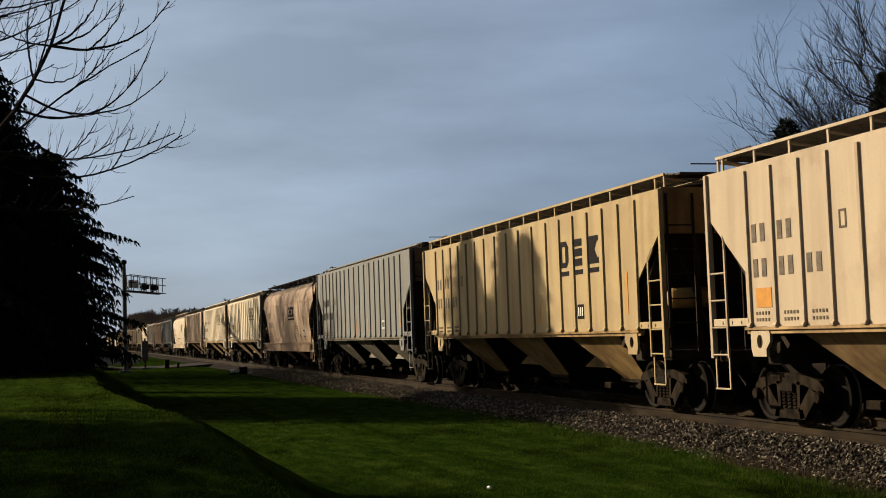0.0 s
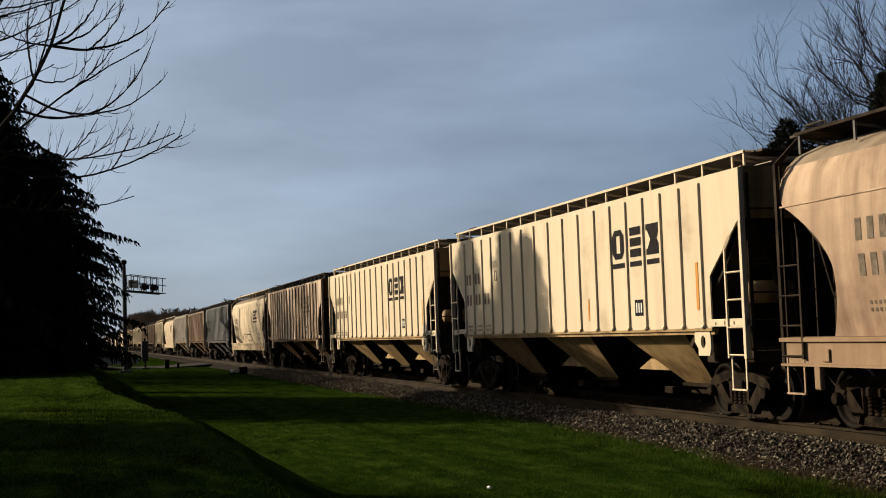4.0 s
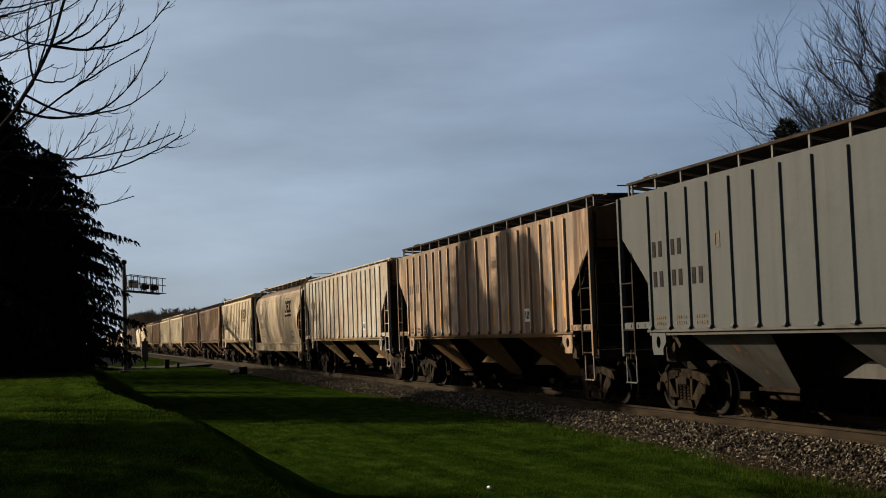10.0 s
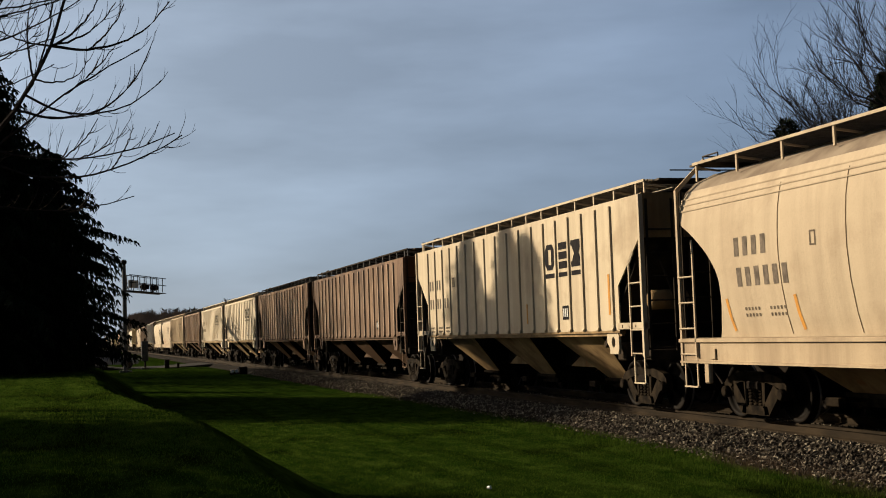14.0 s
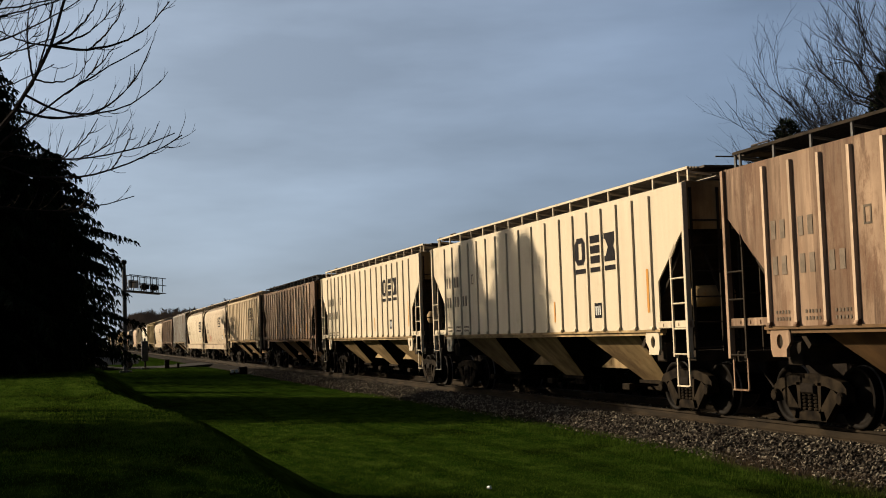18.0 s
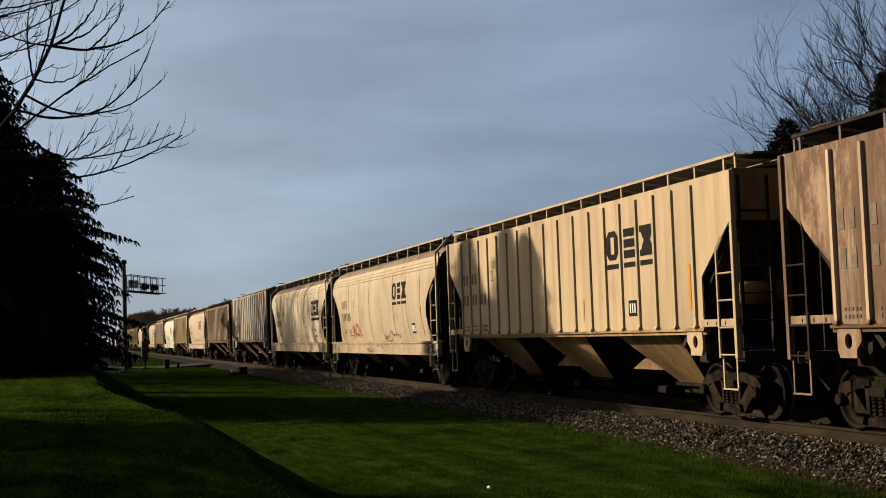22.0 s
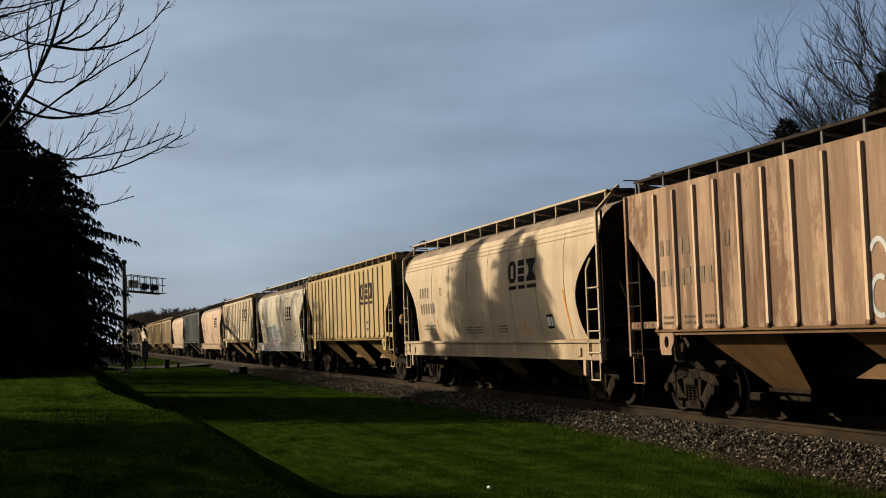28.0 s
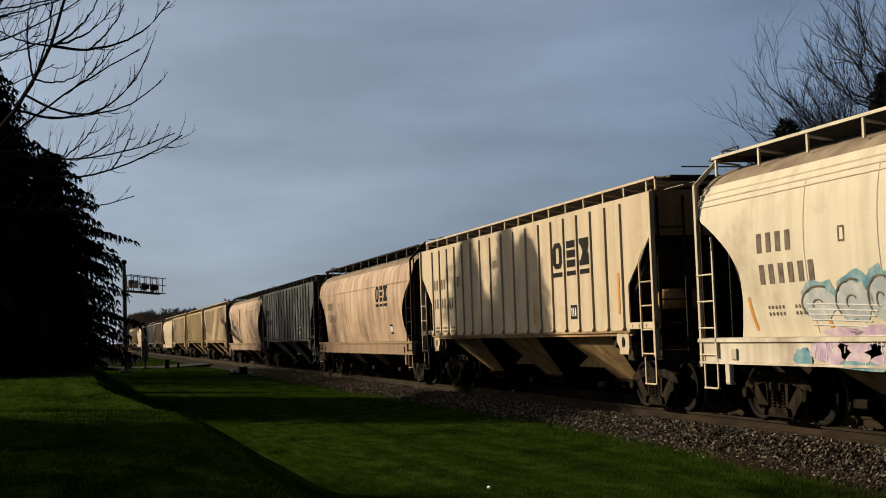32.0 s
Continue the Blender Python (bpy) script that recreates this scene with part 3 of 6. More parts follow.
def ridge_plate(bm):
    """Low plate added in the shape of a sunlit patch at the foot of a bin, set back towards the centre line."""
    prism(bm, [(0.62, 0.74), (2.2, 0.74), (1.55, 0.99), (0.9, 0.99)], "x", -0.72, -0.68)


RIBBED_BIN = (1.50, 0.50, (1.36, 1.50), (0.55, 0.48))
ROUND_BIN = (1.25, 0.50, (1.30, 1.35), (0.48, 0.50))


def gate(bm):
    box(bm, (-0.56, -0.64, 0.44), (0.56, 0.64, 0.51), 0.01)
    box(bm, (-0.46, -0.48, 0.30), (0.46, 0.48, 0.44), 0.02)
    rod(bm, (-1.0, 0.3, 0.40), (1.0, 0.3, 0.40), 0.03)
    box(bm, (-1.02, 0.12, 0.33), (-0.9, 0.48, 0.46), 0.015)


def ladder(bm, h, top):
    """Side ladder at the +y end of the near side: stile and rungs up to the corner post."""
    bar(bm, (-1.63, h - 0.56, 1.05), (-1.63, h - 0.56, top - 0.35), 0.03, 0.042)
    bar(bm, (-1.63, h - 0.56, top - 0.35), (-1.58, h - 0.44, top - 0.12), 0.03, 0.05)
    z = 1.10
    while z < top - 0.3:
        rod(bm, (-1.63, h - 0.57, z), (-1.63, h + 0.02, z), 0.015, 5)
        z += 0.44


def stirrup(bm, h):
    for y in (h - 0.52, h - 0.08):
        bar(bm, (-1.6, y, 0.55), (-1.6, y, 1.08), 0.02, 0.036)
    bar(bm, (-1.6, h - 0.54, 0.55), (-1.6, h - 0.06, 0.55), 0.05, 0.025)


def end_rungs(bm, h, eave):
    z = 1.2
    while z < eave - 0.3:
        rod(bm, (-1.50, h + 0.05, z), (-0.98, h + 0.05, z), 0.015, 5)
        z += 0.44
    for x in (-1.50, -0.98):
        bar(bm, (x, h + 0.03, 1.0), (x, h + 0.03, eave - 0.1), 0.04, 0.03)


def grab_rods(bm, h):
    rod(bm, (-1.45, h - 0.12, 1.2), (-1.45, h - 0.12, 2.9), 0.02, 5)
    rod(bm, (-1.2, h - 0.3, 3.1), (-0.6, h - 0.12, 1.35), 0.03, 5)
    rod(bm, (-1.1, h - 0.9, 1.2), (-1.1, h - 0.9, 2.3), 0.03, 5)


def center_sill(bm, h):
    box(bm, (-0.33, -h - 0.25, 0.72), (0.33, h + 0.25, 1.12), 0.02)


def end_sill(bm, h):
    box(bm, (-1.5, h - 0.32, 0.98), (1.5, h, 1.16), 0.02)


def body_bolster(bm, h):
    box(bm, (-1.4, h - 1.75, 0.95), (1.4, h - 1.35, 1.30), 0.02)


def coupler(bm):
    box(bm, (-0.1, -0.45, 0.77), (0.1, 0.30, 0.97), 0.03)
    prism(bm, [(-0.2, 0.25), (0.05, 0.22), (0.22, 0.36), (0.2, 0.52), (0.08, 0.55), (0.02, 0.42), (-0.12, 0.46), (-0.22, 0.56)], "z", 0.72, 1.02)
    rod(bm, (0.32, -0.1, 0.85), (0.38, 0.45, 0.5), 0.03, 6)


def jack_plate(bm, h):
    """Stub of side sill with the round jacking hole."""
    y0, y1, z0, z1 = h - 1.78, h - 1.22, 1.08, 1.54
    n = 16
    cy, cz, r = (y0 + y1) / 2 + 0.02, 1.31, 0.085
    outer, inner = [], []
    for x in (-1.60, -1.55):
        o, q = [], []
        for k in range(n):
            a = math.tau * k / n
            dy, dz = math.cos(a), math.sin(a)
            s = min((y1 - y0) / 2 / max(abs(dy), 1e-6), (z1 - z0) / 2 / max(abs(dz), 1e-6))
            py, pz = (y0 + y1) / 2 + dy * s, (z0 + z1) / 2 + dz * s
            if pz < 1.25 and py < y0 + 0.2:
                py = y0 + 0.12
            o.append(bm.verts.new((x, py, pz)))
            q.append(bm.verts.new((x, cy + dy * r, cz + dz * r * 1.25)))
        outer.append(o)
        inner.append(q)
    for k in range(n):
        j = (k + 1) % n
        bm.faces.new((outer[0][k], outer[0][j], inner[0][j], inner[0][k]))
        bm.faces.new((outer[1][k], inner[1][k], inner[1][j], outer[1][j]))
        bm.faces.new((outer[0][k], outer[1][k], outer[1][j], outer[0][j]))
        bm.faces.new((inner[0][k], inner[0][j], inner[1][j], inner[1][k]))


def end_shelf(bm, h):
    box(bm, (-1.62, h - 1.2, 1.555), (-1.52, h + 0.02, 1.68), 0.008)
    for k in range(3):
        box(bm, (-1.632, h - 1.0 + 0.3 * k, 1.59), (-1.62, h - 0.97 + 0.3 * k, 1.64))


def side_sill(bm, h):
    prism(bm, [(-1.52, 1.43), (-1.585, 1.43), (-1.585, 1.485), (-1.63, 1.49), (-1.63, 1.535), (-1.50, 1.535), (-1.50, 1.475), (-1.52, 1.465)], "y", -h + 1.1, h - 1.1)


def running_board(bm, h):
    """Open grating: long bars on cross bearers."""
    for k in range(20):
        x = 0.054 * k
        box(bm, (x - 0.006, -h, -0.026), (x + 0.006, h, 0.012))
    y = -h + 0.1
    while y < h:
        box(bm, (-0.02, y, -0.02), (1.05, y + 0.025, 0.0))
        y += 0.36


def end_board(bm):
    box(bm, (-1.25, -0.42, -0.03), (1.25, 0.22, 0.005))
    rod(bm, (-1.0, 0.18, 0.0), (-1.0, 0.18, 0.16), 0.014, 5)
    rod(bm, (-1.0, -0.36, 0.0), (-1.0, -0.36, 0.16), 0.014, 5)
    rod(bm, (-1.0, -0.36, 0.16), (-1.0, 0.18, 0.16), 0.014, 5)
    rod(bm, (-1.0, 0.18, 0.16), (1.0, 0.18, 0.16), 0.014, 5)


def board_post(bm):
    box(bm, (-0.015, -0.024, -0.29), (0.015, 0.024, 0.0))
    bar(bm, (0.02, 0, -0.05), (0.45, 0, -0.10), 0.05, 0.03)


def hatch_cover(bm, h):
    prism(bm, [(-0.32, 0.0), (-0.36, 0.10), (-0.2, 0.17), (0.2, 0.17), (0.36, 0.10), (0.32, 0.0)], "y", -h + 0.7, h - 0.7)
    y = -h + 1.0
    while y < h - 0.9:
        box(bm, (-0.4, y, 0.09), (0.4, y + 0.05, 0.20))
        y += 1.3


def rib(bm):
    prism(bm, [(0.002, -0.052), (-0.006, -0.052), (-0.024, -0.036), (-0.024, 0.036), (-0.006, 0.052), (0.002, 0.052)], "z", 0.0, 1.0)


def rib_foot(bm):
    """Small bent shoe where a rib meets the side sill."""
    prism(bm, [(0.0, 0.0), (-0.034, 0.0), (-0.038, 0.02), (-0.027, 0.06), (0.0, 0.08)], "y", -0.052, 0.052)


def far_ribs(bm, eave):
    for y in RIB_AT:
        box(bm, (1.598, y - 0.045, 1.53), (1.675, y + 0.045, eave - 0.09))


def side_frame(bm):
    """Cast truck side frame seen from the side: arched top, sloping arms, windows each side of the spring nest."""
    x0, x1 = -1.06, -0.92
    def ring(poly):
        prism(bm, poly, "x", x0, x1)
    ring([(-0.98, 0.60), (-0.98, 0.40), (-0.80, 0.38), (-0.76, 0.55), (-0.42, 0.63), (0.42, 0.63), (0.76, 0.55), (0.80, 0.38), (0.98, 0.40), (0.98, 0.60), (0.86, 0.70), (0.42, 0.80), (-0.42, 0.80), (-0.86, 0.70)])
    ring([(-0.80, 0.48), (-0.60, 0.60), (-0.27, 0.26), (-0.30, 0.11), (-0.44, 0.12)])
    ring([(0.80, 0.48), (0.44, 0.12), (0.30, 0.11), (0.27, 0.26), (0.60, 0.60)])
    ring([(-0.44, 0.10), (0.44, 0.10), (0.38, 0.25), (-0.38, 0.25)])
    for s in (-1, 1):
        ring([(s * 0.30, 0.22), (s * 0.24, 0.22), (s * 0.24, 0.67), (s * 0.34, 0.67)])
        lathe(bm, [(-1.14, 0), (-1.14, 0.075), (-1.12, 0.095), (-1.06, 0.10), (-1.0, 0.10)], 12, "x", (0, s * 0.89, 0.457))


def spring(bm):
    prof = []
    for k in range(5):
        prof += [(0.245 + 0.055 * k, 0.05), (0.26 + 0.055 * k, 0.07), (0.285 + 0.055 * k, 0.07)]
    lathe(bm, [(0.24, 0.0)] + prof + [(0.53, 0.0)], 10, "z")


def bolster(bm):
    box(bm, (-1.1, -0.2, 0.50), (1.1, 0.2, 0.66), 0.03)
    lathe(bm, [(0.66, 0.25), (0.76, 0.22), (0.76, 0)], 14, "z")


def brake_beam(bm):
    bar(bm, (-0.8, 0.42, 0.36), (0.8, 0.42, 0.36), 0.08, 0.1)
    bar(bm, (-0.8, -0.42, 0.36), (0.8, -0.42, 0.36), 0.08, 0.1)


def wheel(bm):
    lathe(bm, [(-0.845, 0.0), (-0.845, 0.10), (-0.83, 0.12), (-0.79, 0.19), (-0.775, 0.30), (-0.80, 0.375), (-0.825, 0.385), (-0.83, 0.44), (-0.825, 0.452), (-0.74, 0.457), (-0.705, 0.463), (-0.69, 0.482), (-0.675, 0.478), (-0.675, 0.40), (-0.72, 0.36), (-0.74, 0.2), (-0.70, 0.11), (-0.66, 0.085)], 36)
    for k in range(4):
        a = math.tau * k / 4
        box(bm, (-0.852, 0.05 * math.cos(a) - 0.012, 0.05 * math.sin(a) - 0.012), (-0.84, 0.05 * math.cos(a) + 0.012, 0.05 * math.sin(a) + 0.012))


def axle(bm):
    lathe(bm, [(-1.05, 0), (-1.05, 0.07), (-0.66, 0.085), (-0.2, 0.08), (0.2, 0.08), (0.66, 0.085), (1.05, 0.07), (1.05, 0)], 12)


WHEELSETS = []


def build_truck(car, y):
    truck = solo("truck", "truck_bolster", bolster, STEEL_DARK, car, "two-axle truck in dusty cast steel", at=shift(0, y, 0))
    for s in (0, 180):
        solo("side_frame", "side_frame", side_frame, TRUCK_STEEL, truck, at=pose(0, 0, 0, 0, 0, s))
    for y in (-0.155, 0.0, 0.155):
        solo("spring", "spring", spring, TRUCK_STEEL, truck, at=shift(-1.0, y, 0))
    solo("brake_beam", "brake_beam", brake_beam, STEEL_DARK, truck)
    for s in (-1, 1):
        ws = part("wheelset", mesh_of("wheelset", lambda bm: (wheel(bm), axle(bm), mirror_wheel(bm)), True), WHEEL_STEEL, truck)
        if len(ws.data.materials) < 2:                    # polished running surface
            ws.data.materials.append(TREAD)
            for f in ws.data.polygons:
                r = math.hypot(f.center.y, f.center.z)
                if r > 0.462:
                    f.material_index = 1
        ws.matrix_parent_inverse = shift(0, s * 0.89, 0.457)
        WHEELSETS.append(ws)


def mirror_wheel(bm):
    lathe(bm, [(0.845, 0.0), (0.845, 0.10), (0.79, 0.19), (0.775, 0.30), (0.825, 0.385), (0.83, 0.44), (0.825, 0.452), (0.74, 0.457), (0.69, 0.482), (0.675, 0.478), (0.675, 0.40), (0.74, 0.2), (0.66, 0.085)], 24)


def plate(bm, y0, y1, z0, z1, x=-1.605, depth=0.004):
    box(bm, (x - depth, y0, z0), (x, y1, z1))


SECTION = [(1.42, 1.36), (1.50, 1.70), (1.565, 2.15), (1.598, 2.6), (1.60, 2.95), (1.585, 3.30), (1.545, 3.58), (1.50, 3.74), (1.41, 3.90), (1.22, 4.07), (0.85, 4.23), (0.42, 4.31), (0.0, 4.33)]


def section_x(z):
    for (xa, za), (xb, zb) in zip(SECTION, SECTION[1:]):
        if za <= z <= zb:
            return xa + (xb - xa) * (z - za) / (zb - za)
    return SECTION[0][0]


def end_in(z):
    """How far the curved side sheet of a round car stops short of the body's end."""
    if z >= 3.36:
        return 0.0
    if z > 2.2:
        return 1.35 * math.sin((3.36 - z) / 1.16 * math.pi / 2) ** 0.9
    return 1.35 - 0.30 * ((2.2 - z) / 0.84) ** 2


def body_round(bm, low=0.0, high=9.0):
    """Curved sheet of a round car between two heights."""
    h = HL["round"]
    zs = []
    for (xa, za), (xb, zb) in zip(SECTION, SECTION[1:]):
        n = 4 if zb < 3.5 else 2
        zs += [za + (zb - za) * k / n for k in range(n)]
    zs.append(SECTION[-1][1])
    zs = [z for z in zs if low - 0.001 <= z <= high + 0.001]
    nx = 12
    for s in (-1, 1):
        rows = []
        for i, z in enumerate(zs):
            e = end_in(z)
            x = section_x(z)
            rows.append([bm.verts.new((s * x, (-1 + 2 * k / nx) * (h - e), z)) for k in range(nx + 1)])
        for a, b in zip(rows, rows[1:]):
            for k in range(nx):
                bm.faces.new((a[k], a[k + 1], b[k + 1], b[k]))
    bmesh.ops.remove_doubles(bm, verts=bm.verts, dist=0.001)


def round_end(bm):
    """Flat upper end of a round car."""
    h = HL["round"]
    half = [(x, z) for x, z in SECTION if z > 3.2]
    prism(bm, [(-x, z) for x, z in half] + [(x, z) for x, z in half[-2::-1]], "y", h - 0.05, h - 0.02)


def weld_seam(bm):
    old = None
    zs = [1.42 + 0.12 * k for k in range(20)]
    for z in zs:
        x = section_x(z)
        w = 0.011
        bow = 0.05 * math.sin((z - 1.4) / 2.3 * 3.1)
        cur = [bm.verts.new((-x - 0.004, -w + bow, z)), bm.verts.new((-x - 0.008, bow, z)), bm.verts.new((-x - 0.004, w + bow, z))]
        if old:
            bm.faces.new((old[0], old[1], cur[1], cur[0]))
            bm.faces.new((old[1], old[2], cur[2], cur[1]))
        old = cur


def trim_strip(bm, z):
    h = HL["round"]
    bar(bm, (-section_x(z) - 0.006, -h, z), (-section_x(z) - 0.006, h, z), 0.02, 0.022)


def round_sill(bm):
    h = HL["round"]
    prism(bm, [(-1.50, 0.95), (-1.63, 0.95), (-1.63, 0.985), (-1.60, 0.99), (-1.60, 1.295), (-1.645, 1.305), (-1.645, 1.365), (-1.44, 1.375), (-1.44, 1.33), (-1.52, 1.30), (-1.52, 0.985), (-1.50, 0.98)], "y", -h - 0.06, h + 0.06)


def sill_step(bm):
    h = HL["round"]
    box(bm, (-1.62, h - 0.95, 0.62), (-1.54, h - 0.78, 0.98), 0.02)
    box(bm, (-1.63, h - 1.2, 1.02), (-1.60, h - 1.02, 1.2), 0.01)


def end_brace(bm, h):
    """Bent corner post of a round car: upright, then leaning in to the running board."""
    bar(bm, (-1.60, h, 0.9), (-1.60, h, 3.95), 0.05, 0.07)
    bar(bm, (-1.60, h, 3.93), (-1.05, h - 0.06, 4.48), 0.05, 0.07)


def emblem_shape(bm, kind, y, z, w, hgt, x_of):
    """One plain shape of the painted emblem: an eight-sided ring, a stack of bars or a waisted block; w runs along the car from y."""
    bands = ([(0, 0.22, 0.78, 0.2, 0.02, 0.98), (0.2, 0.0, 0.34, 0.8, 0.0, 0.34), (0.2, 0.68, 1.0, 0.8, 0.68, 1.0), (0.8, 0.02, 0.98, 1, 0.22, 0.78)],
             [(0, 0.04, 0.96, 0.27, 0.04, 0.96), (0.36, 0.04, 0.96, 0.64, 0.04, 0.96), (0.73, 0.04, 0.96, 1, 0.04, 0.96)],
             [(0, 0, 1, 0.2, 0, 1), (0.2, 0.1, 0.9, 0.5, 0.3, 0.7), (0.5, 0.3, 0.7, 0.8, 0.1, 0.9), (0.8, 0, 1, 1, 0, 1)])[kind]
    for v0, a0, b0, v1, a1, b1 in bands:
        n = max(1, round((v1 - v0) * 8))
        rows = []
        for k in range(n + 1):
            f = k / n
            zz = z + hgt * (v0 + (v1 - v0) * f)
            rows.append([bm.verts.new((x_of(zz) - 0.006, y - w * (p + (q - p) * f), zz)) for p, q in ((a0, a1), (b0, b1))])
        for p, q in zip(rows, rows[1:]):
            bm.faces.new((p[0], p[1], q[1], q[0]))


def decal(bm, y0, y1, z0, z1):
    """A painted patch that follows the curved side of a round car."""
    n = max(1, math.ceil((z1 - z0) / 0.12))
    rows = [[bm.verts.new((side_x(z0 + (z1 - z0) * k / n) - 0.006, y, z0 + (z1 - z0) * k / n)) for y in (y0, y1)] for k in range(n + 1)]
    for a, b in zip(rows, rows[1:]):
        bm.faces.new((a[0], a[1], b[1], b[0]))


def bars_row(put, y, z, n, w, gap, hgt, split=0):
    """A row of n plain bars that stand for characters; y runs back from the first."""
    for k in range(n):
        y1 = y - k * (w + gap) - (split * (k // 2) if split else 0)
        put(y1 - w * 0.84, y1 - w * 0.16, z, z + hgt)


def open_box(put, y, z, w, hgt):
    """A small outlined square."""
    t = w * 0.17
    for a, b, c, d in ((y - t, y, z, z + hgt), (y - w, y - w + t, z, z + hgt), (y - w + t, y - t, z, z + t), (y - w + t, y - t, z + hgt - t, z + hgt)):
        put(a, b, c, d)


def stroke(bm, pts, width, x_of):
    """A flat painted stroke, one ribbon through (y, z) points on the car's side."""
    fine = [pts[0]]
    for (ya, za), (yb, zb) in zip(pts, pts[1:]):         # short steps keep to the curve of the side
        n = max(1, math.ceil(abs(zb - za) / 0.07))
        fine += [(ya + (yb - ya) * k / n, za + (zb - za) * k / n) for k in range(1, n + 1)]
    heads = [Vector((b[0] - a[0], b[1] - a[1])).normalized() for a, b in zip(fine, fine[1:])]
    rows = []
    for k, (y, z) in enumerate(fine):
        before, after = heads[max(0, k - 1)], heads[min(k, len(heads) - 1)]
        mid = before + after
        mid = mid.normalized() if mid.length > 0.3 else after
        half = width / 2 / max(0.45, mid.dot(after))
        rows.append([bm.verts.new((x_of(q) - 0.006, p, q)) for p, q in ((y - mid.y * half, z + mid.x * half), (y + mid.y * half, z - mid.x * half))])
    for a, b in zip(rows, rows[1:]):
        bm.faces.new((a[0], b[0], b[1], a[1]))


def blob(bm, y, z, ry, rz, x_of, seed, lift=0.0):
    """An uneven sprayed patch, following the side."""
    rnd = random.Random(seed)
    n = 20
    ring = []
    for k in range(n):
        a = math.tau * k / n
        f = rnd.uniform(0.82, 1.15)
        ring.append((y + ry * f * math.cos(a), z + rz * f * math.sin(a)))
    c = bm.verts.new((x_of(z) - 0.005 - lift, y, z))
    mid = [bm.verts.new((x_of(z + (q - z) * 0.5) - 0.005 - lift, y + (p - y) * 0.5, z + (q - z) * 0.5)) for p, q in ring]
    rim = [bm.verts.new((x_of(q) - 0.005 - lift, p, q)) for p, q in ring]
    for k in range(n):
        j = (k + 1) % n
        bm.faces.new((c, mid[k], mid[j]))
        bm.faces.new((mid[k], rim[k], rim[j], mid[j]))


def side_x(z):
    return -1.60 - 0.01 if z < 1.33 else -section_x(z)


def flat_x(z):
    return -1.602


def arc(y, z, ry, rz, a0, a1, n=10):
    return [(y + ry * math.cos(radians(a0 + (a1 - a0) * k / n)), z + rz * math.sin(radians(a0 + (a1 - a0) * k / n))) for k in range(n + 1)]


def spray_outline(car):
    """Dark outlined tag along the foot of a round car: joined block forms with slots, over side and sill."""
    def draw(bm):
        thick, thin = 0.05, 0.032
        for w, pts in (
                (thick, [(1.53, 1.42), (1.6, 1.7), (1.75, 1.93), (1.24, 1.92), (0.98, 1.56), (0.77, 1.93), (0.32, 1.93)]),
                (thick, [(0.32, 1.91), (-1.04, 1.88), (-1.28, 1.88), (-1.62, 1.74), (-1.78, 1.6), (-1.85, 1.44)]),
                (thin, [(-1.85, 1.42), (-2.2, 1.42), (-2.37, 1.38)]), (thin, [(-2.37, 1.3), (-2.4, 1.0)]),
                (thin, [(0.27, 1.9), (0.21, 1.42)]), (thin, [(-0.57, 1.86), (-0.72, 1.44)]), (thin, [(-1.02, 1.86), (-1.2, 1.62)]),
                (thin, [(1.5, 1.3), (1.5, 1.0)]), (thin, [(0.3, 1.31), (0.32, 0.99)]), (thin, [(-0.96, 1.31), (-0.95, 0.99)]),
                (thin, [(1.21, 1.01), (1.22, 1.29), (1.03, 1.12), (0.79, 1.28), (0.85, 1.0)]),
                (0.07, [(0.23, 1.54), (-0.25, 1.51)]), (thin, [(-0.25, 1.51), (-0.24, 1.42), (0.16, 1.43)]),
                (0.07, [(-0.68, 1.54), (-1.08, 1.51)]), (thin, [(-1.08, 1.51), (-1.07, 1.42), (-0.74, 1.43)]),
                (thin, [(0.29, 1.22), (-0.11, 1.24), (-0.12, 1.3)]), (thin, [(-0.61, 1.24), (-0.95, 1.22)]),
                (thin, [(-1.37, 1.29), (-1.69, 1.26), (-1.7, 1.08), (-1.4, 1.12), (-1.37, 1.29)]),
                (0.06, [(-1.36, 1.63), (-1.5, 1.53), (-1.36, 1.54)])):
            stroke(bm, pts, w, side_x)
    tagged(solo("graffiti", "spray_outline", draw, BLACK, car, "dark outlined spray-paint tag"), kind="stuff")
    def diamond(bm):
        stroke(bm, [(2.5, 1.95), (2.33, 1.73), (2.45, 1.55), (2.66, 1.74), (2.5, 1.95)], 0.045, side_x)
        stroke(bm, [(2.49, 1.88), (2.47, 1.62)], 0.1, side_x)
    tagged(solo("stencil_diamond", "outlined_diamond", diamond, DIM_MARK, car), kind="stuff")
    side_creases(car)


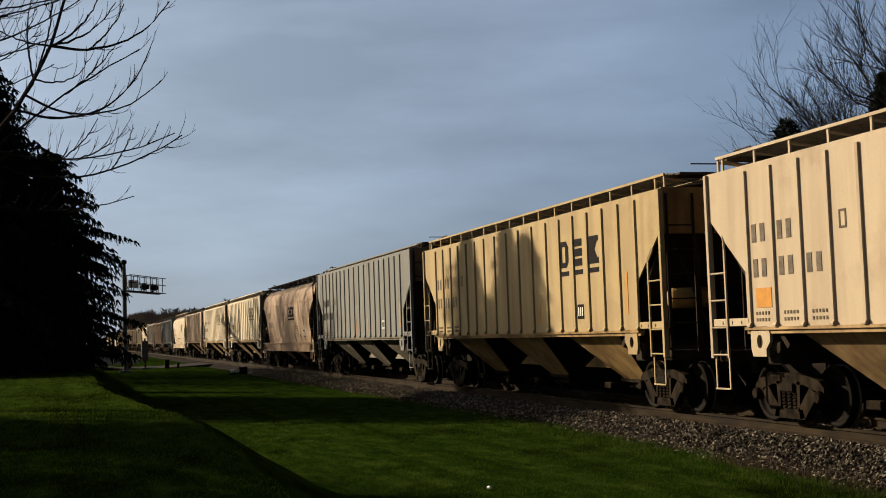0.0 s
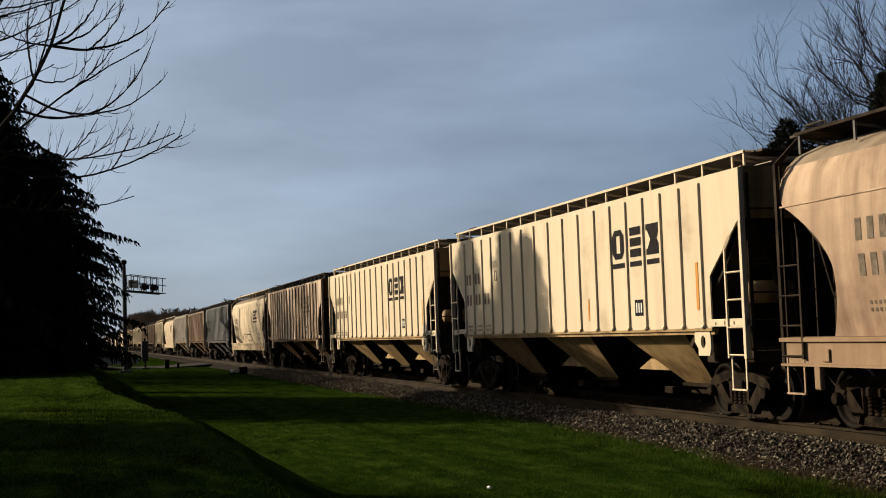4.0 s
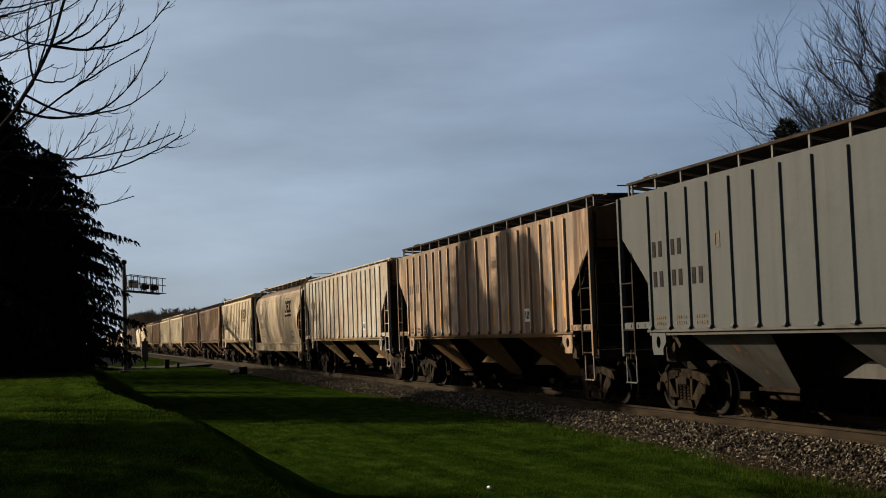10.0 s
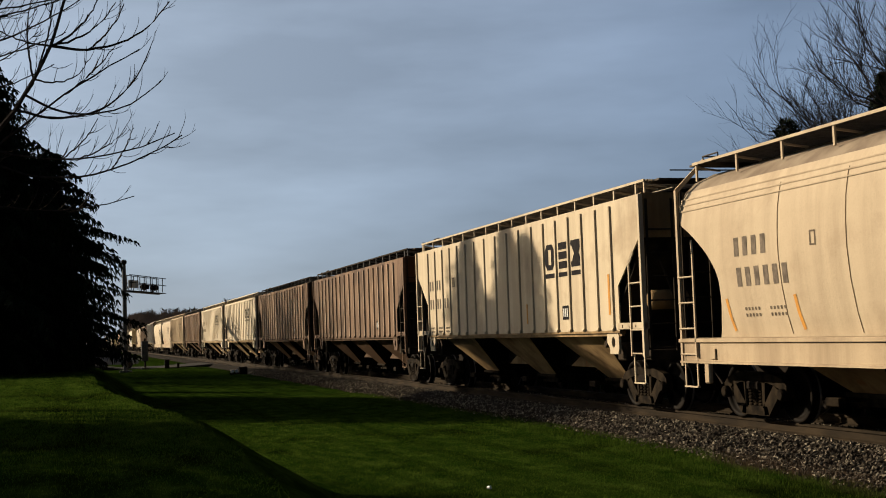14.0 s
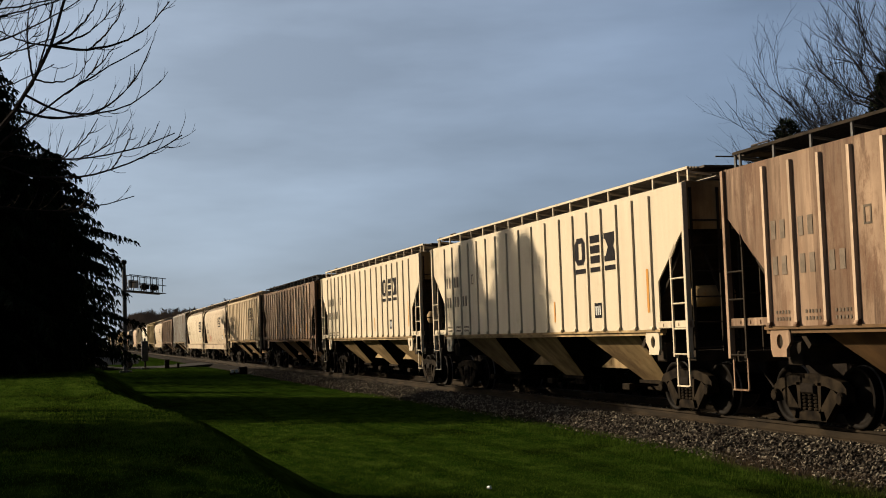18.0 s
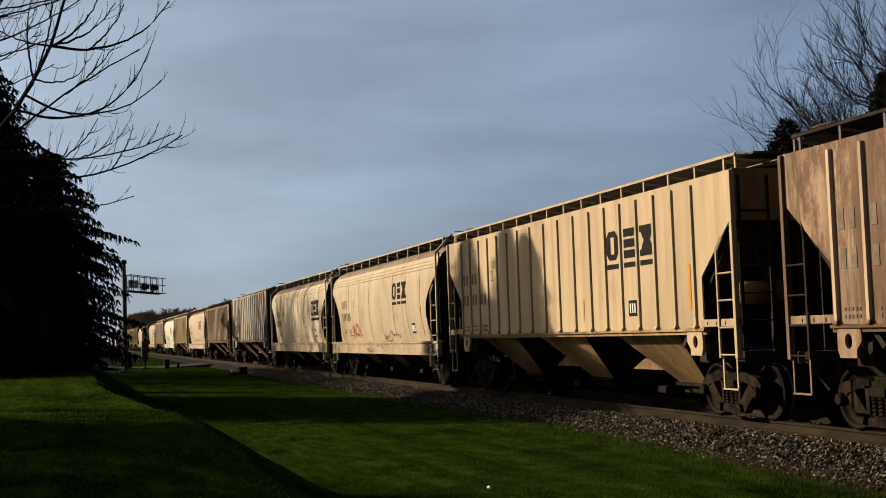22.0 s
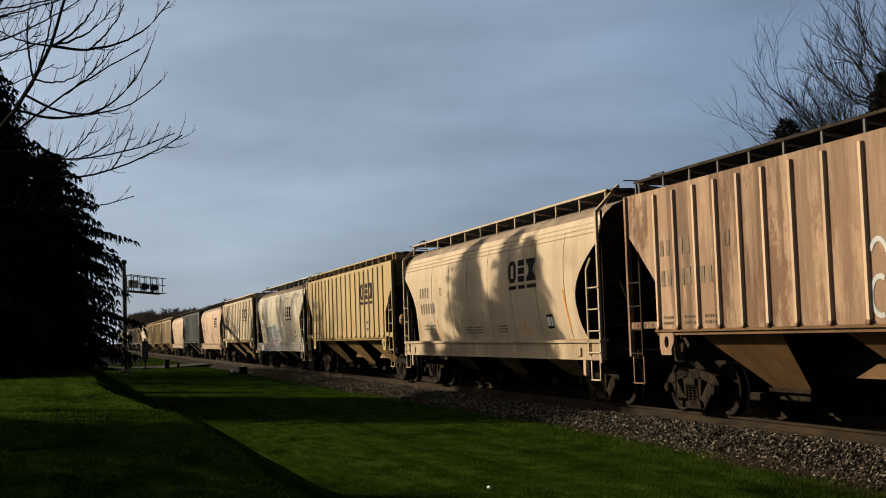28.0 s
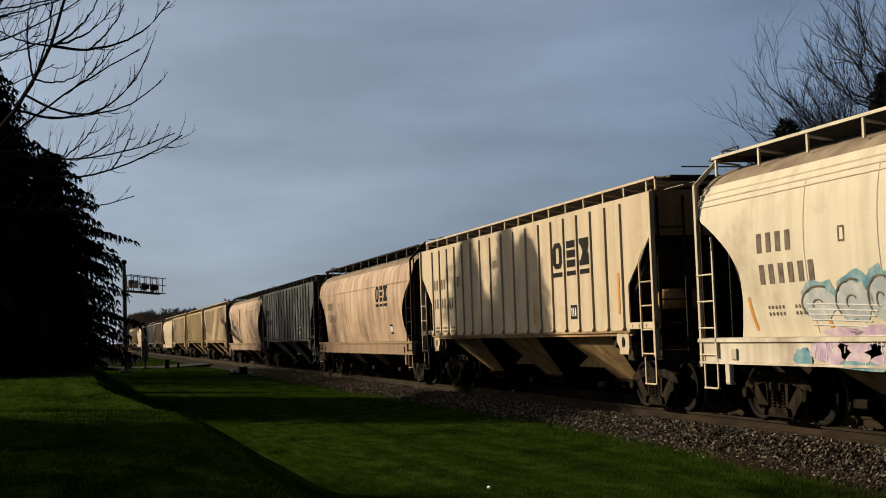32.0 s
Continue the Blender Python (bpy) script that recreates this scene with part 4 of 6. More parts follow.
def stencil_rows(car):
    """Diamond stencil and small faded data rows low on the side of a round car."""
    def draw(bm):
        stroke(bm, [(2.41, 1.96), (2.16, 1.71), (2.27, 1.54), (2.53, 1.73), (2.41, 1.96)], 0.035, side_x)
        stroke(bm, [(2.38, 1.85), (2.3, 1.65)], 0.07, side_x)
        for y, n in ((1.55, 3), (0.84, 4), (-1.2, 4)):
            for z in (1.72, 1.65, 1.58):
                for k in range(n):
                    stroke(bm, [(y - 0.17 * k, z), (y - 0.17 * k - 0.14, z)], 0.032, side_x)
    tagged(solo("stencil_diamond", "stencil_rows", draw, DIM_MARK, car, "diamond stencil and rows of small data bars"), kind="stuff")
    for k, y in enumerate((0.08, -3.13)):
        solo("orange_strip", ("strip_side", k), lambda bm: stroke(bm, [(y, 1.86), (y - 0.06, 1.65), (y - 0.16, 1.46)], 0.08, side_x), ORANGE, car, "narrow orange reflector strip")


def dark_stencils(car):
    """A solid diamond, a boxed stencil and an oval patch on a dusty round car."""
    tagged(solo("stencil_diamond", "solid_diamond", lambda bm: stroke(bm, [(-2.19, 1.8), (-2.15, 1.7), (-2.21, 1.58), (-2.22, 1.42)], 0.2, side_x), DIM_MARK, car), kind="stuff")
    def boxed(bm):
        for y, z0, z1 in ((-2.65, 1.98, 2.3), (-3.34, 1.94, 2.26)):
            stroke(bm, [(y, z0), (y, z1)], 0.02, side_x)
        for z in (1.97, 2.07, 2.17, 2.28):
            stroke(bm, [(-2.65, z), (-3.34, z - 0.03)], 0.02 if z in (1.97, 2.28) else 0.05, side_x)
    tagged(solo("data_stencil", "boxed_stencil", boxed, WORN_LETTER, car, "faded boxed stencil"), kind="stuff")
    solo("rust_patch", "oval_patch", lambda bm: blob(bm, -3.72, 1.66, 0.11, 0.13, side_x, 5), WORN_LETTER, car, "small rubbed patch")


def side_creases(car):
    """Long scraped dents along a round car's side."""
    def creases(bm):
        rnd = random.Random(4)
        for ya, za, yb, zb in ((5.4, 2.26, 2.45, 2.24), (1.55, 2.22, 1.2, 2.26), (1.2, 2.26, 0.6, 2.19), (-0.75, 2.1, -2.3, 2.06), (-2.3, 2.06, -3.2, 2.09), (-5.2, 2.16, -5.8, 2.2), (-5.8, 2.2, -6.3, 2.3)):
            n = 7
            pts = [(ya + (yb - ya) * k / n, za + (zb - za) * k / n + (rnd.uniform(-0.018, 0.018) if 0 < k < n else 0)) for k in range(n + 1)]
            stroke(bm, pts, 0.013, side_x)
    tagged(solo("dent_crease", "dent_creases", creases, DIM_MARK, car, "long scraped creases in the side sheet"), kind="stuff")


def spray_colour(car):
    """Large sprayed piece: grey bubbles with black rims, a teal halo above them and a violet band below."""
    rnd = random.Random(6)
    def patches(spec, seed, lift):
        def draw(bm):
            for k, (y, z, ry, rz) in enumerate(spec):
                blob(bm, y, z, ry, rz, side_x, seed + k, lift)
        return draw
    y0 = 4.85
    bubbles = [(y0 - 0.48, 1.68, 0.44, 0.23), (y0 - 1.3, 1.70, 0.40, 0.27), (y0 - 1.95, 1.71, 0.30, 0.28), (y0 - 2.65, 1.71, 0.52, 0.31), (y0 - 3.65, 1.76, 0.50, 0.29), (y0 - 4.55, 1.50, 0.54, 0.27)]
    bubbles = [(y, z + 0.16, a * 1.04, b * 1.05) for y, z, a, b in bubbles]
    tagged(solo("graffiti", "spray_teal", patches([(y, z + 0.09, a * 1.06, b * 1.14) for y, z, a, b in bubbles] + [(y0 - 0.1, 1.08, 0.26, 0.14), (y0 - 1.7, 0.99, 0.8, 0.08), (y0 - 5.1, 1.2, 0.24, 0.3), (y0 - 5.0, 1.7, 0.2, 0.2)], 3, 0.0), TEAL, car, "teal halo of a sprayed graffiti piece"), kind="stuff")
    tagged(solo("graffiti", "spray_pale", patches(bubbles, 23, 0.003), PALE_SPRAY, car, "grey fill of a sprayed graffiti piece"), kind="stuff")
    tagged(solo("graffiti", "spray_violet", patches([(y0 - 0.8 - 0.68 * k, 1.16 + 0.03 * (k % 2) + 0.03 * (k > 3), 0.5, 0.17 + 0.03 * (k > 3)) for k in range(6)] + [(y0 - 0.9 - 0.7 * k, 1.43, 0.5, 0.07 + 0.02 * k) for k in range(5)], 13, 0.006), VIOLET, car, "violet base of a sprayed graffiti piece"), kind="stuff")
    over = lambda q: side_x(q) - 0.009
    def lines(bm):
        for k, (y, z, a, b) in enumerate(bubbles):
            stroke(bm, arc(y, z, a * 1.02, b * 1.04, 110, -35, 12), 0.03 + 0.012 * (k in (3, 4)), over)
            stroke(bm, arc(y + 0.05, z - 0.02, a * 0.3, b * 0.35, 150, -20 - 20 * k, 6), 0.022, over)
    tagged(solo("graffiti", "spray_lines", lines, LETTER, car, "dark rims of a sprayed graffiti piece"), kind="stuff")
    def drips(bm):
        for k in range(5):
            stroke(bm, [(y0 - 0.15, 1.55 + 0.075 * k), (y0 - 0.75, 1.53 + 0.075 * k), (y0 - 1.5 - 0.1 * k, 1.5 + 0.07 * k)], 0.018, over)
        for k in range(34):
            y, z = y0 - 0.3 - 4.5 * rnd.random(), rnd.uniform(1.05, 1.4)
            stroke(bm, [(y, z), (y + rnd.uniform(-0.03, 0.03), z - rnd.uniform(0.06, 0.2))], 0.016, over)
        stroke(bm, [(y0 - 0.2, 1.36), (y0 - 2.4, 1.38), (y0 - 4.7, 1.37)], 0.02, over)
    tagged(solo("graffiti", "spray_drips", drips, WHITE_MARK, car, "thin white drips of a sprayed graffiti piece"), kind="stuff")


def spray_white(car):
    """Four rough white sprayed marks between the ribs."""
    def draw(bm):
        y = 0.55
        for k in range(4):
            c = y - 0.32
            if k < 2:
                stroke(bm, arc(c, 2.35, 0.2, 0.3, 30, 300 - 100 * (k == 0)), 0.07, flat_x)
                stroke(bm, arc(c, 1.9, 0.2, 0.26, 120, -110), 0.07, flat_x)
            else:
                stroke(bm, [(c + 0.2, 1.75), (c + 0.16, 2.5), (c, 2.1), (c - 0.2, 2.45)], 0.07, flat_x)
                stroke(bm, [(c + 0.02, 2.1), (c - 0.2, 1.75)], 0.07, flat_x)
            y -= 0.788
    tagged(solo("graffiti", "spray_white", draw, PALE_SPRAY, car, "rough white sprayed marks"), kind="stuff")


def spray_red(car):
    """Small tangled scrawls: a red one beside the marks, faint grey ones lower down."""
    rnd = random.Random(17)
    def tangle(bm, y, z, w, h, n, width):
        p = (y, z)
        for k in range(n):
            q = (y - w * (k + 1) / n + rnd.uniform(-0.1, 0.1), z + rnd.uniform(-h, h))
            m = ((p[0] + q[0]) / 2 + rnd.uniform(-0.08, 0.08), (p[1] + q[1]) / 2 + rnd.uniform(-0.08, 0.08))
            stroke(bm, [p, m, q], width, side_x)
            p = q
    def red(bm):
        tangle(bm, 4.3, 1.86, 1.4, 0.17, 18, 0.032)
        tangle(bm, 4.2, 1.75, 1.2, 0.22, 14, 0.03)
        tangle(bm, 4.95, 1.62, 2.1, 0.05, 12, 0.026)
    tagged(solo("graffiti", "spray_red", red, RED_SPRAY, car, "small tangled red sprayed scrawl"), kind="stuff")
    def low(bm):
        for y, z, w, h, n in ((1.55, 1.1, 0.95, 0.09, 9), (-0.05, 1.25, 0.9, 0.2, 8), (-0.75, 1.42, 1.1, 0.22, 11), (-1.6, 1.62, 1.3, 0.14, 11)):
            tangle(bm, y, z, w, h, n, 0.028)
    tagged(solo("graffiti", "spray_low", low, LETTER, car, "dark grey sprayed scrawl"), kind="stuff")


def rust_marks(car):
    """Orange reflector strips on the posts and a dark diamond stencil."""
    for k, y in enumerate((RIB_AT[1], RIB_AT[5], RIB_AT[9], RIB_AT[12])):
        solo("orange_strip", ("rib_strip", k), lambda bm: plate(bm, y - 0.036, y + 0.036, 1.72, 2.25, x=-1.651), ORANGE, car, "narrow orange reflector strip")
    solo("stencil_diamond", "diamond", lambda bm: prism(bm, [(2.6, 1.6), (2.75, 1.85), (2.6, 2.1), (2.45, 1.85)], "x", -1.61, -1.604), DIM_MARK, car)


def build_car(kind, paint, near_end, far_end, tall=False, low=False, logo="", spray="", number=-1):
    """One hopper car between two coupling points, given at the start of the clip."""
    h = HL[kind]
    mat = PAINT[paint]
    car = new("hopper_car")
    middle = (near_end + far_end) / 2 + SLACK.get(number, 0.0)
    car.location = (TRACK_X, middle, 0)
    CARS.append((car, middle))
    shape = "ribbed-side" if kind == "ribbed" else "smooth round-sided"
    tagged(car, f"{paint} {shape} covered hopper car rolling on the track", "hopper car", "cars of the freight train")
    flip = Matrix.Diagonal((1, -1, 1, 1))
    eave = 4.28 if tall else 4.07
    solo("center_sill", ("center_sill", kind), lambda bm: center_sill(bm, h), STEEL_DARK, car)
    for s in (0, 180):
        solo("coupler", "coupler", coupler, STEEL_DARK, car, at=pose(0, 0, 0, 0, 0, s) @ shift(0, h + 0.15, 0))
        build_truck(car, TRUCK[kind] * (1 if s == 0 else -1))
    board_z = 4.34 if kind == "ribbed" else 4.40
    board_x = 1.43 if kind == "ribbed" else 1.28
    if tall:
        board_z, board_x = 4.46, 1.2
    if low:
        board_z, board_x = 4.19, 1.45
    for s in (0, 180):
        solo("running_board", ("running_board", kind), lambda bm: running_board(bm, h - 0.1), STEEL_DARK if paint in GRIMY_ROOF else GALV_DIRTY if kind == "round" else BOARD_TAN, car, "open-grating roof walkway", at=pose(0, 0, 0, 0, 0, s) @ shift(-board_x, 0, board_z))
        solo("board_edge", ("board_edge", kind), lambda bm: box(bm, (-0.035, -h + 0.1, -0.032), (-0.022, h - 0.1, 0.014)), END_GRIME_SHADE if paint in GRIMY_ROOF else mat, car, at=pose(0, 0, 0, 0, 0, s) @ shift(-board_x, 0, board_z))
        solo("end_board", "end_board", end_board, GALV_DIRTY, car, at=pose(0, 0, board_z, 0, 0, s) @ shift(0, h - 0.1, 0))
    post = mesh_of("board_post", board_post)
    stops = [0.62 + 1.02 * k for k in range(-8, 8)] + [-h + 0.14, h - 0.14] if kind == "ribbed" else [(-1 + 2 * k / 11) * (h - 0.2) for k in range(12)]
    for y in stops:
        part("board_post", post, GALV if paint in GRIMY_ROOF else GALV_DIRTY if tall else WHITE_MARK if low else mat, car, at=shift(-board_x, y, board_z - 0.03) @ Matrix.Diagonal((1, 1, 0.45 if low else 1, 1)))
    solo("hatch_cover", ("hatch_cover", kind), lambda bm: hatch_cover(bm, h), mat, car, "long roof hatch cover", at=shift(0, 0, eave + 0.14 if kind == "ribbed" else 4.30))
    if kind == "ribbed":
        solo("side_sheet", ("side_near", tall), lambda bm: side_ribbed(bm, -1.60, -1.57, eave), mat, car)
        solo("side_sheet", ("side_far", tall), lambda bm: side_ribbed(bm, 1.57, 1.60, eave), mat, car)
        solo("roof", ("roof_ribbed", tall), lambda bm: roof_ribbed(bm, eave), ROOF_DUST, car)
        solo("floor_plate", "floor_plate", floor_plate, END_GRIME_SHADE, car)
        rm = mesh_of("rib", rib)
        for y in (a * (1.025 if paint == "palegrey" else 1.045 if number == 1 and a < 0 else 1) for a in RIB_AT):
            part("rib", rm, RIB_LIGHT if paint in ("russet", "brown", "maroon") else mat, car, at=shift(-1.60, y, 1.53) @ Matrix.Diagonal((2.0 if paint in ("russet", "brown", "rust", "maroon") else 1.5, 0.9, eave - 1.53 - 0.10, 1)))
            part("rib_foot", mesh_of("rib_foot", rib_foot), mat, car, at=shift(-1.598, y, 1.535) @ Matrix.Diagonal((1.9, 0.9, 1, 1)))
        solo("far_side_ribs", ("far_ribs", tall), lambda bm: far_ribs(bm, eave), mat, car)
        for y in (-4.3, 0, 4.3):
            # slope sheets: the shade between bins is put into their dark colour
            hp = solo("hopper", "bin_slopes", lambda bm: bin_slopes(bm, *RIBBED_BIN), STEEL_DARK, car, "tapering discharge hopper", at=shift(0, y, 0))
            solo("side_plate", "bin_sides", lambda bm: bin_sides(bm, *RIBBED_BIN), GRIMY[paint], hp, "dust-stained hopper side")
            solo("outlet_gate", "gate", gate, TRUCK_STEEL, hp)
        for y in (-4.3, 0):
            solo("ridge_plate", "ridge_plate", ridge_plate, GRIMY[paint], car, "low plate added as the sunlit patch beside a hopper", at=shift(0, y, 0))
        for side in (0, 180):
            solo("side_sill", ("side_sill", kind), lambda bm: side_sill(bm, h), GRIMY[paint], car, at=pose(0, 0, 0, 0, 0, side))
    else:
        solo("body", "body_round", lambda bm: body_round(bm, high=3.9), mat, car, smooth=True)
        solo("roof", "roof_round", lambda bm: body_round(bm, low=3.9), ROOF_DUST, car, "dusty grey-brown curved roof", smooth=True)
        for z in (3.30,) if paint == "pink" else (3.56, 3.66, 3.76):
            solo("trim_strip", ("trim_strip", z), lambda bm: trim_strip(bm, z), mat, car)
        sm = mesh_of("weld_seam", weld_seam)
        for k in range(7 if paint != "pink" else 0):
            part("weld_seam", sm, mat if paint == "white" else SEAM, car, at=shift(0, -6.0 + 1.76 * k, 0))
        for y in (-4.0, 0, 4.0):
            # here too the slope sheets carry the underside's shade as colour
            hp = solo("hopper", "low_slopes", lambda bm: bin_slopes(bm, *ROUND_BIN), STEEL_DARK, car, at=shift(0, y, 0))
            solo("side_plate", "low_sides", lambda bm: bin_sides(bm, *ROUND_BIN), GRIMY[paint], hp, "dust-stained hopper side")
            solo("outlet_gate", "gate", gate, TRUCK_STEEL, hp)
        for side in (0, 180):
            solo("side_sill", "round_sill", round_sill, SILL[paint], car, at=pose(0, 0, 0, 0, 0, side))
    for end in (1, -1):
        def oriented(make, key):
            # the -y end is a mirrored copy of the +y end
            def build(bm):
                make(bm)
                if end == -1:
                    bmesh.ops.transform(bm, matrix=flip, verts=bm.verts)
            return mesh_of((key[0], *key[1:], end), build)
        if kind == "ribbed":
            # dark end slope: the recess's shade is part of this colour
            part("end_slope_sheet", oriented(lambda bm: slope_sheet(bm, h, 2.1), ("end_slope_sheet", kind)), END_GRIME_SHADE, car)
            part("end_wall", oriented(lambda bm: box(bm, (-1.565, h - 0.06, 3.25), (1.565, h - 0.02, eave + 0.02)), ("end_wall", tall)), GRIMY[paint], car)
            if end == -1 and paint in ("cream", "oldtan", "olive", "tan", "ivory"):
                solo("air_reservoir", "air_reservoir", lambda bm: lathe(bm, [(-1.25, 0), (-1.25, 0.12), (-1.2, 0.19), (-0.5, 0.19), (-0.45, 0.12), (-0.45, 0)], 18, "x", (0, -h + 0.55, 2.1)), GRIMY[paint], car, "round-ended air tank", smooth=True)
            part("jack_plate", oriented(lambda bm: jack_plate(bm, h), ("jack_plate",)), mat, car, at=shift(0, end * (h - 1.42), 0) @ Matrix.Diagonal((1, 0.55 if low else 1, 1, 1)) @ shift(0, -end * (h - 1.42), 0))
            part("end_shelf", oriented(lambda bm: end_shelf(bm, h), ("end_shelf",)), mat, car)
            part("corner_post", oriented(lambda bm: box(bm, (-1.645, h - 0.07, 1.04), (-1.555, h + 0.02, eave - 0.01), 0.008), ("corner_post", tall)), mat, car)
        else:
            # round ends: shade of the gap is put into the sheets' colour
            part("end_sheet", oriented(round_end, ("round_end",)), END_GRIME_SHADE, car)
            part("end_slope_sheet", oriented(lambda bm: slope_sheet(bm, h, 2.4, 1.36), ("end_slope_sheet", kind)), END_GRIME_SHADE, car)
            part("corner_post", oriented(lambda bm: end_brace(bm, h), ("end_brace",)), END_GRIME_SHADE if paint == "pink" else mat, car)
            part("sill_step", oriented(sill_step, ("sill_step",)), SILL[paint], car)
        part("end_sill", oriented(lambda bm: end_sill(bm, h), ("end_sill", kind)), END_GRIME_SHADE, car)
        part("body_bolster", oriented(lambda bm: body_bolster(bm, h), ("body_bolster", kind)), END_GRIME_SHADE, car)
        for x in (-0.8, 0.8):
            part("end_stay", mesh_of("end_stay", end_stay), END_GRIME_SHADE, car, at=shift(x, end * h + (0.5 if end < 0 else 0), 0))
        part("ladder", oriented(lambda bm: ladder(bm, h, 3.15), ("ladder", kind)), END_GRIME_SHADE if paint in GRIMY_ROOF else mat, car, "steel side ladder")
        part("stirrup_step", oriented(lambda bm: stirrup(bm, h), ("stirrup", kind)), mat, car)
        part("end_ladder", oriented(lambda bm: end_rungs(bm, h, eave), ("end_rungs", kind, tall)), END_GRIME_SHADE, car)
        part("grab_rod", oriented(lambda bm: grab_rods(bm, h), ("grab_rods", kind)), END_GRIME_SHADE, car)
    # markings on the near side
    def flat(bm):
        return lambda a, b, c, d: plate(bm, a, b, c, d, x=-1.604)

    def curved(bm):
        return lambda a, b, c, d: decal(bm, a, b, c, d)
    faded = paint in ("rust", "russet", "brown", "maroon")
    ink = DIM_MARK if faded else BLACK
    if logo:
        y0, z0, wide, z1 = EMBLEM.get(number, (-3.02, 2.73, 2.15, 3.47) if kind == "ribbed" else (-2.9, 2.58, 1.75, 3.28))
        x_of = flat_x if kind == "ribbed" else side_x
        rise = z1 - z0
        shares = ((0.0, 0.25), (0.37, 0.24), (0.71, 0.29)) if kind == "ribbed" else ((0.0, 0.29), (0.36, 0.25), (0.67, 0.33)) if logo == "split" else ((0.0, 0.33), (0.345, 0.29), (0.64, 0.36))
        for k, (a, w) in enumerate(shares):
            def draw(bm):
                emblem_shape(bm, k, y0 - a * wide, z0 + 0.24 * rise, w * wide, 0.76 * rise, x_of)
                under = (a, w) if logo == "split" else ((0.0, 0.345), (0.345, 0.295), (0.64, 0.36))[k]
                put = flat(bm) if kind == "ribbed" else curved(bm)
                put(y0 - (under[0] + under[1]) * wide, y0 - under[0] * wide, z0, z0 + 0.13 * rise)
            solo("emblem_block", ("emblem", kind, logo, y0, wide, k), draw, ink, car, "dark shape of the painted emblem")
    pale_plate = paint in ("grey", "palegrey", "slate", "russet")
    ink = WORN_LETTER if faded else DIM_MARK if paint == "palegrey" else BLACK if paint in ("grey", "slate") else LETTER
    if kind == "ribbed":
        solo("reporting_mark", "mark_r1", lambda bm: bars_row(flat(bm), h - 1.37, 2.84, 4, 0.19, 0.06, 0.28, 0.245), ink, car, "row of plain dark bars")
        solo("reporting_number", "mark_r2", lambda bm: bars_row(flat(bm), h - 1.38, 2.30, 6, 0.19, 0.06, 0.28, 0.245), ink, car, "row of plain dark bars")
        if number == 0:
            solo("orange_panel", "orange_r", lambda bm: flat(bm)(h - 1.90, h - 1.45, 1.83, 2.13), ORANGE, car, "small orange square")
        solo("data_stencil", "stencil_r", lambda bm: [bars_row(flat(bm), h - 1.42 - a, z, 5, 0.06, 0.025, 0.05) for a in (0, 0.80, 1.55) for z in (1.72, 1.62)], DIM_MARK, car)
        solo("inspection_box", "box_r", lambda bm: open_box(flat(bm), h - 3.75, 2.86, 0.17, 0.26), DIM_MARK, car, "small outlined stencil box")
        solo("placard", "placard_r", lambda bm: flat(bm)(-4.30, -3.95, 1.80, 2.10), WHITE_MARK if pale_plate else BLACK, car, "white square data plate" if pale_plate else "dark square data plate")
        tagged(solo("placard_mark", "placard_rm", lambda bm: [plate(bm, a, a + 0.05, 1.86, 2.04, x=-1.609) for a in (-4.26, -4.16, -4.06)], BLACK if pale_plate else WHITE_MARK, car, "bars on the data plate"), kind="stuff")
        if number == 2:
            for k, (y, low_z, top_z) in enumerate(((5.9, 1.71, 2.4), (1.9, 1.64, 2.12), (0.25, 1.65, 2.15), (-0.6, 1.75, 2.0), (-3.55, 1.78, 2.17))):
                solo("orange_strip", ("strip_rib", k), lambda bm: flat(bm)(y - 0.035, y + 0.035, low_z, top_z), ORANGE, car, "worn orange reflector strip")
        if paint not in ("slate", "maroon", "palegrey"):
            solo("orange_strip", "strip_r", lambda bm: flat(bm)(-h + 1.54, -h + 1.63, 1.85, 2.65), ORANGE, car, "narrow orange reflector strip")
            solo("orange_strip", "strip_r2", lambda bm: flat(bm)(-1.75, -1.68, 1.75, 2.2), ORANGE, car, "narrow orange reflector strip")
    else:
        solo("reporting_mark", "mark_a1", lambda bm: bars_row(curved(bm), h - 1.90, 2.66, 4, 0.20, 0.07, 0.30), ink, car, "row of plain dark bars")
        solo("reporting_number", "mark_a2", lambda bm: bars_row(curved(bm), h - 1.92, 2.18, 6, 0.20, 0.07, 0.30), ink, car, "row of plain dark bars")
        solo("data_stencil", "stencil_a", lambda bm: [bars_row(curved(bm), h - 2.05 - a, z, 5, 0.07, 0.03, 0.05) for a in (0, 0.75) for z in (1.80, 1.70)], DIM_MARK, car)
        solo("inspection_box", "box_a", lambda bm: open_box(curved(bm), h - 4.1, 2.68, 0.15, 0.22), DIM_MARK, car, "small outlined stencil box")
        solo("placard", "placard_a", lambda bm: curved(bm)(-5.05, -4.65, 1.62, 1.94), BLACK, car, "dark square data plate")
        tagged(solo("placard_mark", "placard_am", lambda bm: [decal(bm, a, a + 0.10, 1.68, 1.88) for a in (-5.02, -4.89, -4.78)], WHITE_MARK, car, "pale bars on the data plate", at=shift(-0.004, 0, 0)), kind="stuff")
        if paint not in ("ivory", "pink"):
            solo("orange_strip", "strip_a", lambda bm: stroke(bm, [(-h + 2.02, 2.45), (-h + 1.94, 2.1), (-h + 1.84, 1.62)], 0.09, side_x), ORANGE, car, "narrow orange reflector strip")
